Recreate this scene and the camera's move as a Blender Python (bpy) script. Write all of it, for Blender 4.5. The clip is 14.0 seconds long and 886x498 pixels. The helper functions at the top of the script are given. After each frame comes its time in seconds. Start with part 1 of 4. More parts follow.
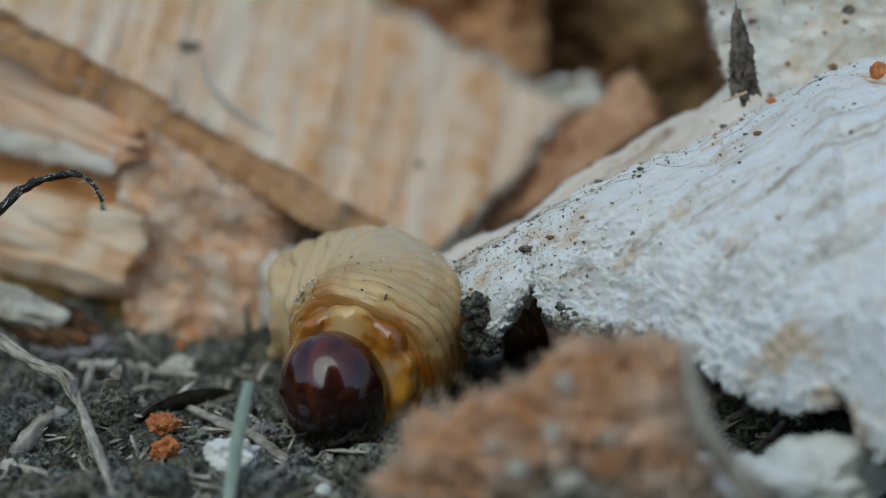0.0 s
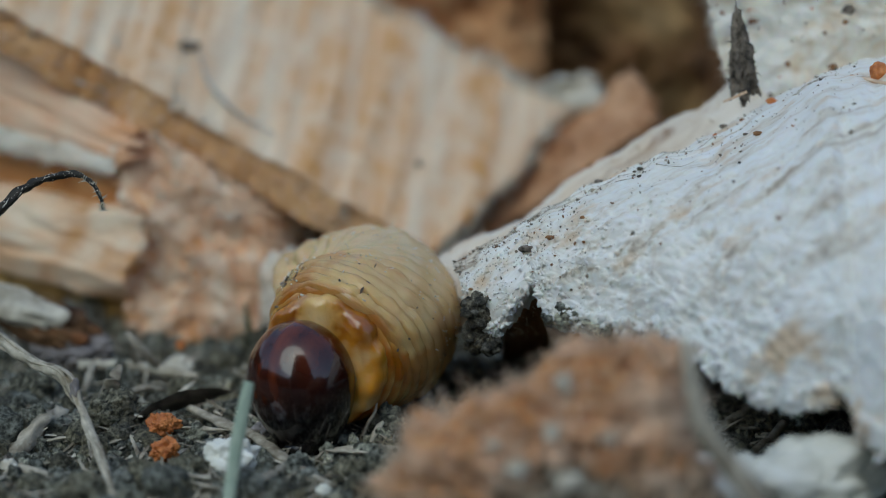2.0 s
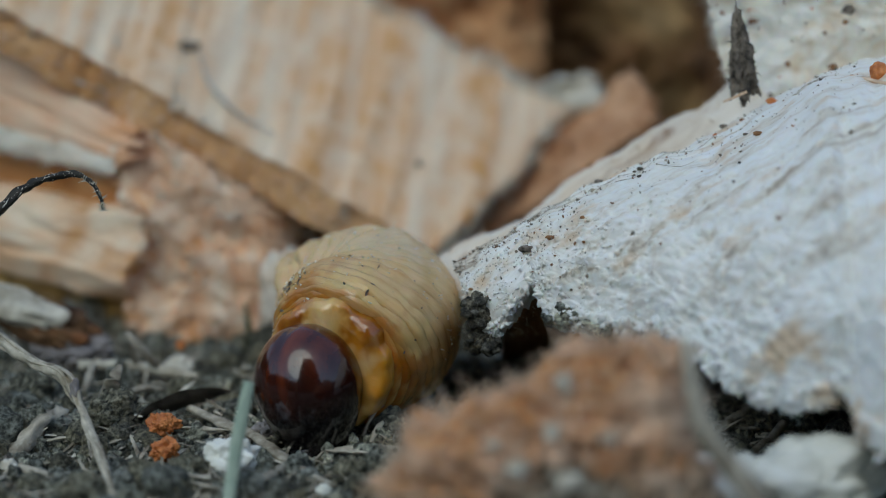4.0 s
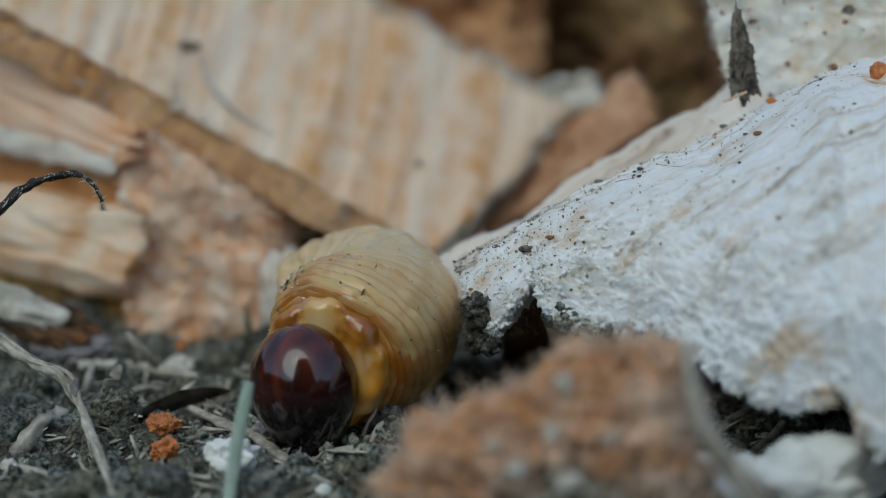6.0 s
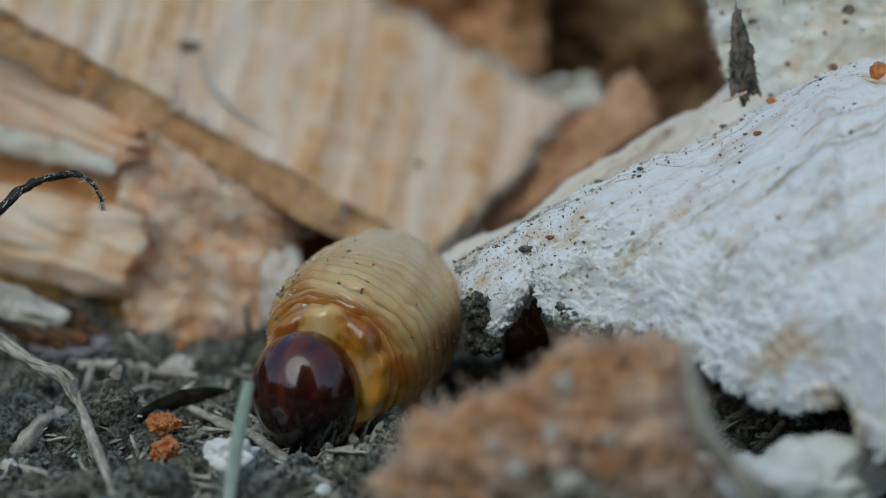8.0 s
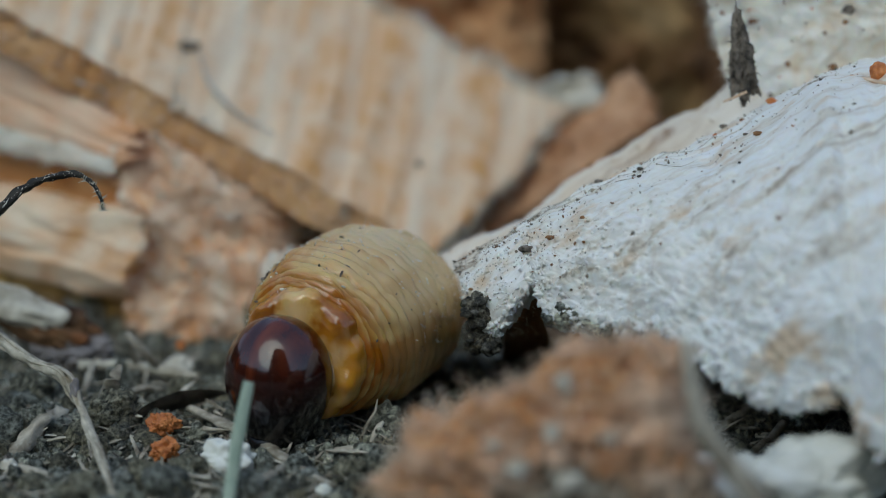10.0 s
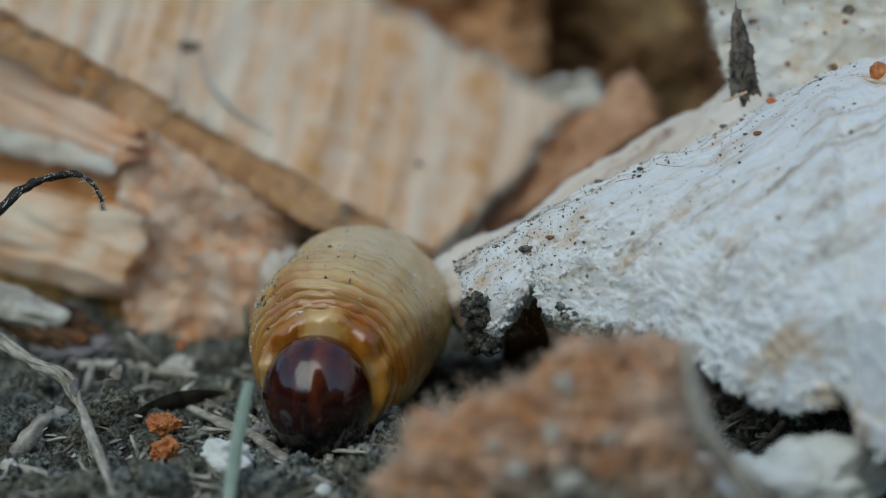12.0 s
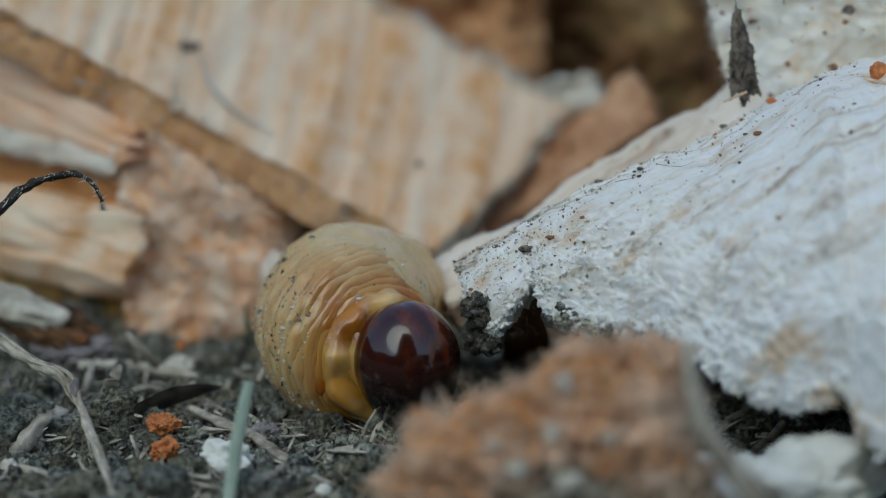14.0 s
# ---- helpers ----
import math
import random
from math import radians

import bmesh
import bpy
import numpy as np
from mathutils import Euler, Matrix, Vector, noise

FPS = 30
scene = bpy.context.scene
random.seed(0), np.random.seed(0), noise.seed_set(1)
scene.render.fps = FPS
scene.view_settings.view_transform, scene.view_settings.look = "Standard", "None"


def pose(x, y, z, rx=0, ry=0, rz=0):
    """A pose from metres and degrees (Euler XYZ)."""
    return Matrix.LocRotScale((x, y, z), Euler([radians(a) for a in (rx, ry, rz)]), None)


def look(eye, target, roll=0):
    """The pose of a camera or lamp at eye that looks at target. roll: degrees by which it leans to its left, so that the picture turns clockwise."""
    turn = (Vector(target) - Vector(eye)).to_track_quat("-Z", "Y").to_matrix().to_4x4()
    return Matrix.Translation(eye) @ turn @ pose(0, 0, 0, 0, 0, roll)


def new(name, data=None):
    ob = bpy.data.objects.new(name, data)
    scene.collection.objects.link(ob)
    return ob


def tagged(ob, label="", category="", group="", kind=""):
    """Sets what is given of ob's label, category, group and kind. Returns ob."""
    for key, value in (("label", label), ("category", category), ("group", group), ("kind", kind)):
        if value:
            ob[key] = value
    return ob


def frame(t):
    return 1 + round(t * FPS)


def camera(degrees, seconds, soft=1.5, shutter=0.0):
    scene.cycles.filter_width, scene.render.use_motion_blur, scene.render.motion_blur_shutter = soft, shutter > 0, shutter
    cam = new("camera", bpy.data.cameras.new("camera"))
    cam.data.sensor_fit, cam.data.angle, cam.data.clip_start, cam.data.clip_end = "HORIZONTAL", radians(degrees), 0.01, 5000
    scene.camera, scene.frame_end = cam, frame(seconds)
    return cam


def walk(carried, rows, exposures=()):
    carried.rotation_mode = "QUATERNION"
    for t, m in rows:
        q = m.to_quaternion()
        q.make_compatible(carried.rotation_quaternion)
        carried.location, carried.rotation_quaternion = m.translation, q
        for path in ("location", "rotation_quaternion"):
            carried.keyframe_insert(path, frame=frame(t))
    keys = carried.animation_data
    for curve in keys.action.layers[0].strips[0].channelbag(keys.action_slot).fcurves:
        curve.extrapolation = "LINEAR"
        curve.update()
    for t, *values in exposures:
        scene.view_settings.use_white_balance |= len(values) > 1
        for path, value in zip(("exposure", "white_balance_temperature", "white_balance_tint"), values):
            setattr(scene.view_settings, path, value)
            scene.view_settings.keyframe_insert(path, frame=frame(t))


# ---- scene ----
# Close view of a beetle grub among chips of palm wood on crumbly soil; lengths below are in millimetres.
MM = 0.001


def V(x, y, z):
    """A point given in millimetres."""
    return Vector((x, y, z)) * MM


# ---- camera ----
cam = camera(24, 14.0, soft=1.1)
cam.data.dof.use_dof = True
cam.data.dof.focus_distance = 0.1895
cam.data.dof.aperture_fstop = 13.2
stand = pose(0, -0.1801, 0.0629, 76, 0, 0)
walk(cam, [(0, stand), (14.0, stand)], exposures=[(0, -0.23, 6720, 4), (14.0, -0.23, 6720, 4)])

# ---- light: open shade under a bright cloudy sky ----
world = bpy.data.worlds.new("world")
scene.world = world
world.use_nodes = True
wn = world.node_tree.nodes
sky = wn.new("ShaderNodeTexSky")
sky.sky_type = "NISHITA"
sky.sun_disc = False
sky.sun_elevation = radians(52)
sky.sun_rotation = radians(-170)
wn["Background"].inputs["Strength"].default_value = 0.2
world.node_tree.links.new(sky.outputs[0], wn["Background"].inputs["Color"])
sun = new("sun", bpy.data.lights.new("sun", "SUN"))
sun.data.energy = 1.3
sun.data.angle = radians(54)
sun.data.color = (0.90, 1.0, 0.96)
sun.matrix_world = look((-0.32, -0.86, 1.0), (0, 0, 0))


# ---- materials ----
def nodes_of(name):
    m = bpy.data.materials.new(name)
    m.use_nodes = True
    return m, m.node_tree.nodes, m.node_tree.links, m.node_tree.nodes["Principled BSDF"]


def ramp(nt, lk, src, stops):
    r = nt.new("ShaderNodeValToRGB")
    el = r.color_ramp.elements
    while len(el) < len(stops):
        el.new(0.5)
    for e, (p, c) in zip(el, stops):
        e.position, e.color = p, (*c, 1) if len(c) == 3 else c
    lk.new(src, r.inputs[0])
    return r.outputs[0]


def noise_node(nt, lk, coord, scale, detail=4, rough=0.6, stretch=(1, 1, 1), distort=0.0):
    mp = nt.new("ShaderNodeMapping")
    mp.inputs["Scale"].default_value = stretch
    lk.new(coord, mp.inputs[0])
    n = nt.new("ShaderNodeTexNoise")
    n.inputs["Scale"].default_value = scale
    n.inputs["Detail"].default_value = detail
    n.inputs["Roughness"].default_value = rough
    n.inputs["Distortion"].default_value = distort
    lk.new(mp.outputs[0], n.inputs["Vector"])
    return n.outputs[0]


def mixc(nt, lk, fac, a, b, mode="MIX"):
    m = nt.new("ShaderNodeMix")
    m.data_type, m.blend_type = "RGBA", mode
    for s, v in ((m.inputs[0], fac), (m.inputs[6], a), (m.inputs[7], b)):
        if isinstance(v, (int, float)):
            s.default_value = v
        elif isinstance(v, tuple):
            s.default_value = (*v, 1)
        else:
            lk.new(v, s)
    return m.outputs[2]


def bump(nt, lk, bsdf, height, strength, dist):
    b = nt.new("ShaderNodeBump")
    b.inputs["Strength"].default_value = strength
    b.inputs["Distance"].default_value = dist
    lk.new(height, b.inputs["Height"])
    lk.new(b.outputs[0], bsdf.inputs["Normal"])


def mat_wood(name, pale, mid, dark, stretch=(0.12, 1, 1), scale=420, stain=(0.30, 0.12, 0.04), stain_at=0.62, rough=0.75, soft=0.0, relief=0.55, wash=1.0, blot_scale=110, stain_scale=260, tight=0.0, turn=0):
    """Split fibrous wood: streaks along the local x axis, blotches and brown stains."""
    m, nt, lk, bs = nodes_of(name)
    co = nt.new("ShaderNodeTexCoord").outputs["Object"]
    streak = noise_node(nt, lk, co, scale, 5, 0.62, stretch)
    blot = noise_node(nt, lk, co, blot_scale, 4, 0.6)
    spot = noise_node(nt, lk, co, stain_scale, 3, 0.5)
    if turn:
        mp = nt.new("ShaderNodeMapping")
        mp.inputs["Rotation"].default_value = (0, 0, radians(turn))
        lk.new(co, mp.inputs[0])
        co = mp.outputs[0]
        streak = noise_node(nt, lk, co, scale, 5, 0.62, stretch)
    c = ramp(nt, lk, streak, [(0.32 + tight, dark), (0.48, mid), (0.66 - tight, pale)])
    c = mixc(nt, lk, ramp(nt, lk, blot, [(0.42, (0, 0, 0)), (0.66, (wash, wash, wash))]), c, pale)
    c = mixc(nt, lk, ramp(nt, lk, spot, [(stain_at, (0, 0, 0)), (stain_at + 0.12, (0.8, 0.8, 0.8))]), c, stain)
    lk.new(c, bs.inputs["Base Color"])
    bs.inputs["Roughness"].default_value = rough
    fine = noise_node(nt, lk, co, scale * 2.6, 5, 0.7, stretch)
    bump(nt, lk, bs, fine, relief, 0.0004)
    if soft:
        bs.inputs["Subsurface Weight"].default_value = soft
        bs.inputs["Subsurface Radius"].default_value = (0.0012, 0.0008, 0.0005)
    return m


def mat_pith(name):
    """White pith: streaked weathered grain towards the ridge, crumbly and stained lower down."""
    m, nt, lk, bs = nodes_of(name)
    co = nt.new("ShaderNodeTexCoord").outputs["Object"]
    sep = nt.new("ShaderNodeSeparateXYZ")
    lk.new(co, sep.inputs[0])
    streak = noise_node(nt, lk, co, 560, 6, 0.68, (0.045, 1, 1), 0.3)
    crumb = noise_node(nt, lk, co, 800, 5, 0.7)
    blot = noise_node(nt, lk, co, 75, 4, 0.6)
    spot = noise_node(nt, lk, co, 190, 4, 0.55, (0.6, 1, 1))
    # lower pith leans bluish: a cast of skylight put into its white
    pith = ramp(nt, lk, crumb, [(0.32, (0.82, 0.81, 0.76)), (0.46, (0.91, 0.94, 0.93)), (0.60, (0.94, 0.97, 0.97))])
    grain = ramp(nt, lk, streak, [(0.33, (0.42, 0.33, 0.24)), (0.42, (0.78, 0.71, 0.60)), (0.49, (0.92, 0.90, 0.84)), (0.60, (0.96, 0.96, 0.93))])
    up = nt.new("ShaderNodeMapRange")
    up.inputs[1].default_value, up.inputs[2].default_value = -0.006, 0.001
    lk.new(sep.outputs[2], up.inputs[0])
    c = mixc(nt, lk, up.outputs[0], pith, grain)
    c = mixc(nt, lk, ramp(nt, lk, blot, [(0.48, (0, 0, 0)), (0.68, (0.5, 0.5, 0.5))]), c, (0.88, 0.86, 0.79))
    c = mixc(nt, lk, ramp(nt, lk, spot, [(0.575, (0, 0, 0)), (0.68, (0.75, 0.75, 0.75))]), c, (0.72, 0.51, 0.30))
    lk.new(c, bs.inputs["Base Color"])
    bs.inputs["Roughness"].default_value = 0.6
    bs.inputs["Subsurface Weight"].default_value = 0.2
    bs.inputs["Subsurface Radius"].default_value = (0.0010, 0.0008, 0.0006)
    bump(nt, lk, bs, mixc(nt, lk, up.outputs[0], crumb, streak), 0.35, 0.0005)
    return m


def mat_soil(name, a, b, c, scale=900, rough=0.92):
    """Dry crumbly soil: grey-brown grains, differing from crumb to crumb."""
    m, nt, lk, bs = nodes_of(name)
    co = nt.new("ShaderNodeTexCoord").outputs["Object"]
    g = noise_node(nt, lk, co, scale, 6, 0.7)
    big = noise_node(nt, lk, co, 90, 3, 0.5)
    col = ramp(nt, lk, g, [(0.40, a), (0.5, b), (0.62, c)])
    isl = nt.new("ShaderNodeNewGeometry").outputs["Random Per Island"]
    col = mixc(nt, lk, 0.9, col, ramp(nt, lk, isl, [(0.0, (0.45, 0.42, 0.36)), (0.25, (0.95, 0.82, 0.60)), (0.4, (0.75, 0.78, 0.76)), (0.7, (1.0, 1.0, 0.98)), (0.9, (1.3, 1.28, 1.15)), (1.0, (1.9, 1.8, 1.6))]), "MULTIPLY")
    col = mixc(nt, lk, ramp(nt, lk, big, [(0.4, (0, 0, 0)), (0.7, (0.5, 0.5, 0.5))]), col, a)
    lk.new(col, bs.inputs["Base Color"])
    bs.inputs["Roughness"].default_value = rough
    fine = nt.new("ShaderNodeMath")
    fine.operation = "MULTIPLY_ADD"
    fine.inputs[1].default_value = 0.45
    lk.new(noise_node(nt, lk, co, scale * 2.7, 4, 0.7), fine.inputs[0])
    lk.new(g, fine.inputs[2])
    bump(nt, lk, bs, fine.outputs[0], 1.0, 0.0013)
    return m


def mat_plain(name, a, b, scale=500, rough=0.7, stretch=(1, 1, 1), bump_mm=0.15, spec=0.4):
    m, nt, lk, bs = nodes_of(name)
    co = nt.new("ShaderNodeTexCoord").outputs["Object"]
    g = noise_node(nt, lk, co, scale, 5, 0.65, stretch)
    lk.new(ramp(nt, lk, g, [(0.35, a), (0.68, b)]), bs.inputs["Base Color"])
    bs.inputs["Roughness"].default_value = rough
    bs.inputs["Specular IOR Level"].default_value = spec
    bump(nt, lk, bs, g, 0.6, bump_mm * MM)
    return m


SLAB = mat_wood("pale_striped_wood", (0.95, 0.77, 0.57), (0.88, 0.55, 0.31), (0.74, 0.37, 0.13), stretch=(1, 0.05, 0.3), scale=300, wash=0.7, blot_scale=260, stain_at=0.74, soft=0.1, tight=0.04, turn=-16)
SLAB_EDGE = mat_wood("tan_cut_edge", (0.80, 0.50, 0.26), (0.68, 0.34, 0.13), (0.46, 0.18, 0.055), scale=260, stain=(0.40, 0.17, 0.06), stain_at=0.66, relief=0.1)
BILLET = mat_wood("pinkish_fibrous_wood", (0.95, 0.74, 0.55), (0.92, 0.55, 0.33), (0.76, 0.36, 0.15), stain=(0.64, 0.29, 0.10), stain_at=0.66, stain_scale=130, soft=0.1, relief=0.4)
BILLET_LOW = mat_wood("cream_split_wood", (0.95, 0.78, 0.58), (0.90, 0.54, 0.29), (0.72, 0.31, 0.09), stain=(0.66, 0.28, 0.07), stain_at=0.55, stain_scale=130, soft=0.1, relief=0.4)
RIM = mat_wood("bleached_wood_rim", (0.95, 0.88, 0.76), (0.93, 0.80, 0.64), (0.88, 0.60, 0.40), scale=360, stain_at=0.75, soft=0.1)
BILLET_END = mat_wood("broken_fibre_end", (0.98, 0.84, 0.67), (0.93, 0.53, 0.27), (0.72, 0.28, 0.08), stretch=(1, 1, 0.5), scale=400, stain=(0.62, 0.21, 0.04), stain_at=0.57, stain_scale=110, wash=0.9, blot_scale=150, relief=0.2, soft=0.1)
CRACK = mat_wood("orange_brown_heart", (0.80, 0.42, 0.17), (0.64, 0.26, 0.07), (0.40, 0.13, 0.03), scale=300)
FOOT = mat_wood("ochre_rotten_foot", (0.70, 0.44, 0.14), (0.42, 0.22, 0.06), (0.14, 0.065, 0.025), stretch=(1, 1, 1), scale=200, stain=(0.03, 0.018, 0.012), stain_at=0.52)
WHITE = mat_pith("white_pith_wood")
CHUNK = mat_wood("creamy_porous_wood", (0.96, 0.94, 0.88), (0.94, 0.88, 0.77), (0.84, 0.68, 0.48), scale=380, stretch=(0.8, 1, 1), relief=0.4, stain=(0.72, 0.50, 0.27), stain_at=0.58, stain_scale=170, wash=0.6, rough=0.6, soft=0.2)
BARK = mat_wood("brown_bark", (0.74, 0.44, 0.22), (0.62, 0.27, 0.10), (0.22, 0.08, 0.03), stretch=(1, 1, 1), scale=170, stain=(0.07, 0.03, 0.014), stain_at=0.60, stain_scale=100, blot_scale=90, wash=0.6)
# ochre lumps on wood whose dark tones carry the shade of the gap
SHADED_WOOD = mat_wood("ochre_wood_with_shade", (0.56, 0.37, 0.17), (0.26, 0.12, 0.043), (0.05, 0.022, 0.01), stretch=(1, 1, 1), scale=140, stain=(0.02, 0.010, 0.006), stain_at=0.54, stain_scale=70, blot_scale=80, wash=0.8)
# chip's own dark bark; also paints the gap's shade as a dark chunk
BARK_GAPSHADE = mat_wood("dark_bark_and_gap_shade", (0.20, 0.10, 0.04), (0.09, 0.04, 0.016), (0.02, 0.01, 0.006), stretch=(1, 1, 1), scale=240, stain=(0.30, 0.11, 0.035), stain_at=0.6)
RUST = mat_wood("rust_brown_wood", (0.68, 0.40, 0.23), (0.50, 0.24, 0.11), (0.28, 0.11, 0.045), scale=330, relief=0.8)
ORANGE = mat_wood("orange_fibre_wood", (0.88, 0.64, 0.46), (0.67, 0.30, 0.105), (0.30, 0.11, 0.036), stretch=(0.6, 1, 1), scale=200, blot_scale=140, stain=(0.90, 0.80, 0.70), stain_at=0.60, stain_scale=200, wash=0.75)
DUSKY = mat_wood("dark_brown_fibre", (0.22, 0.155, 0.10), (0.12, 0.078, 0.046), (0.045, 0.034, 0.024), stretch=(1, 1, 1), scale=190, stain=(0.5, 0.4, 0.3), stain_at=0.66)
WAX = mat_plain("waxy_white_wood", (0.84, 0.84, 0.74), (0.94, 0.95, 0.90), 350, 0.5, bump_mm=0.12)
GRAINLINE = mat_plain("greyed_grain", (0.44, 0.39, 0.32), (0.74, 0.69, 0.61), 600, 0.85)
BEIGE = mat_wood("greyish_beige_wood", (0.91, 0.85, 0.75), (0.82, 0.69, 0.54), (0.56, 0.40, 0.26), stretch=(0.05, 1, 1), scale=500, wash=0.6)
FIBRE = mat_plain("loose_wood_fibre", (0.64, 0.38, 0.20), (0.92, 0.76, 0.60), 250, 0.8)
PINKFIBRE = mat_plain("pinkish_loose_fibre", (0.94, 0.62, 0.38), (0.98, 0.90, 0.78), 250, 0.8)
SOIL = mat_soil("grey_soil", (0.032, 0.032, 0.027), (0.20, 0.205, 0.17), (0.62, 0.63, 0.54), scale=1300)
CLOD = mat_soil("grey_clod", (0.08, 0.082, 0.07), (0.35, 0.36, 0.305), (0.80, 0.81, 0.71), scale=1500)
EARTH = mat_soil("dark_earth", (0.038, 0.035, 0.028), (0.18, 0.165, 0.13), (0.50, 0.47, 0.39), scale=1300)
STRAW = mat_plain("weathered_straw", (0.17, 0.14, 0.10), (0.68, 0.62, 0.50), 420, 0.8, (1, 1, 0.6), bump_mm=0.4)
PALESTRAW = mat_plain("bleached_straw", (0.32, 0.27, 0.19), (0.80, 0.75, 0.62), 380, 0.75, (1, 1, 0.7), bump_mm=0.35)
STEM = mat_plain("blackened_stem", (0.012, 0.011, 0.010), (0.07, 0.062, 0.05), 900, 0.6)
LEAF = mat_plain("dry_dark_leaf", (0.025, 0.021, 0.016), (0.13, 0.11, 0.085), 600, 0.6, (1, 0.25, 1), bump_mm=0.4)
GREEN = mat_plain("pale_green_blade", (0.30, 0.40, 0.30), (0.46, 0.54, 0.42), 300, 0.6)
GRASS = mat_plain("dark_green_blade", (0.03, 0.06, 0.02), (0.07, 0.12, 0.05), 300, 0.5)
RUSTBIT = mat_plain("orange_crumb", (0.46, 0.12, 0.03), (0.86, 0.34, 0.11), 900, 0.4, bump_mm=0.4)
PALEBIT = mat_plain("pale_crumb", (0.66, 0.60, 0.46), (0.86, 0.83, 0.74), 600, 0.65, bump_mm=0.4)
STONE = mat_plain("dull_purple_stone", (0.17, 0.152, 0.148), (0.40, 0.365, 0.355), 700, 0.85, bump_mm=0.5)
SPECK = mat_plain("brown_speck", (0.16, 0.07, 0.03), (0.42, 0.22, 0.10), 900, 0.8)
FLAKE = mat_plain("grey_bark_flake", (0.04, 0.034, 0.028), (0.36, 0.30, 0.24), 1100, 0.9, bump_mm=0.4)


def mat_head():
    """Glossy red-brown shell with two lighter streaks on the brow, fading to black towards the bottom."""
    m, nt, lk, bs = nodes_of("glossy_brown_shell")
    co = nt.new("ShaderNodeTexCoord").outputs["Object"]
    sep = nt.new("ShaderNodeSeparateXYZ")
    lk.new(co, sep.inputs[0])
    n = noise_node(nt, lk, co, 420, 4, 0.6, (1, 1, 0.2))
    c = ramp(nt, lk, n, [(0.35, (0.026, 0.0045, 0.003)), (0.55, (0.052, 0.008, 0.004)), (0.75, (0.10, 0.018, 0.006))])
    ab = nt.new("ShaderNodeMath")
    ab.operation = "ABSOLUTE"
    lk.new(sep.outputs[0], ab.inputs[0])
    mm = nt.new("ShaderNodeMath")
    mm.operation = "MULTIPLY"
    mm.inputs[1].default_value = 100
    lk.new(ab.outputs[0], mm.inputs[0])
    streak = ramp(nt, lk, mm.outputs[0], [(0.02, (0, 0, 0)), (0.09, (0.5, 0.5, 0.5)), (0.16, (0.35, 0.35, 0.35)), (0.24, (0, 0, 0)), (0.32, (0.12, 0.12, 0.12)), (0.42, (0, 0, 0))])
    c = mixc(nt, lk, mixc(nt, lk, 1.0, streak, ramp(nt, lk, n, [(0.35, (0.15, 0.15, 0.15)), (0.6, (1, 1, 1))]), "MULTIPLY"), c, (0.26, 0.05, 0.011))
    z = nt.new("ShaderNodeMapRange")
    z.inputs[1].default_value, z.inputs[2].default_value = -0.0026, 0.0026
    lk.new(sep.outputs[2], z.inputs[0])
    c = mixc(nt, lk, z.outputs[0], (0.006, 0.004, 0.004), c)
    lk.new(c, bs.inputs["Base Color"])
    bs.inputs["Roughness"].default_value = 0.17
    bs.inputs["Coat Weight"].default_value = 0.6
    bs.inputs["Coat Roughness"].default_value = 0.05
    bump(nt, lk, bs, noise_node(nt, lk, co, 260, 3, 0.5), 0.035, 0.0004)
    return m


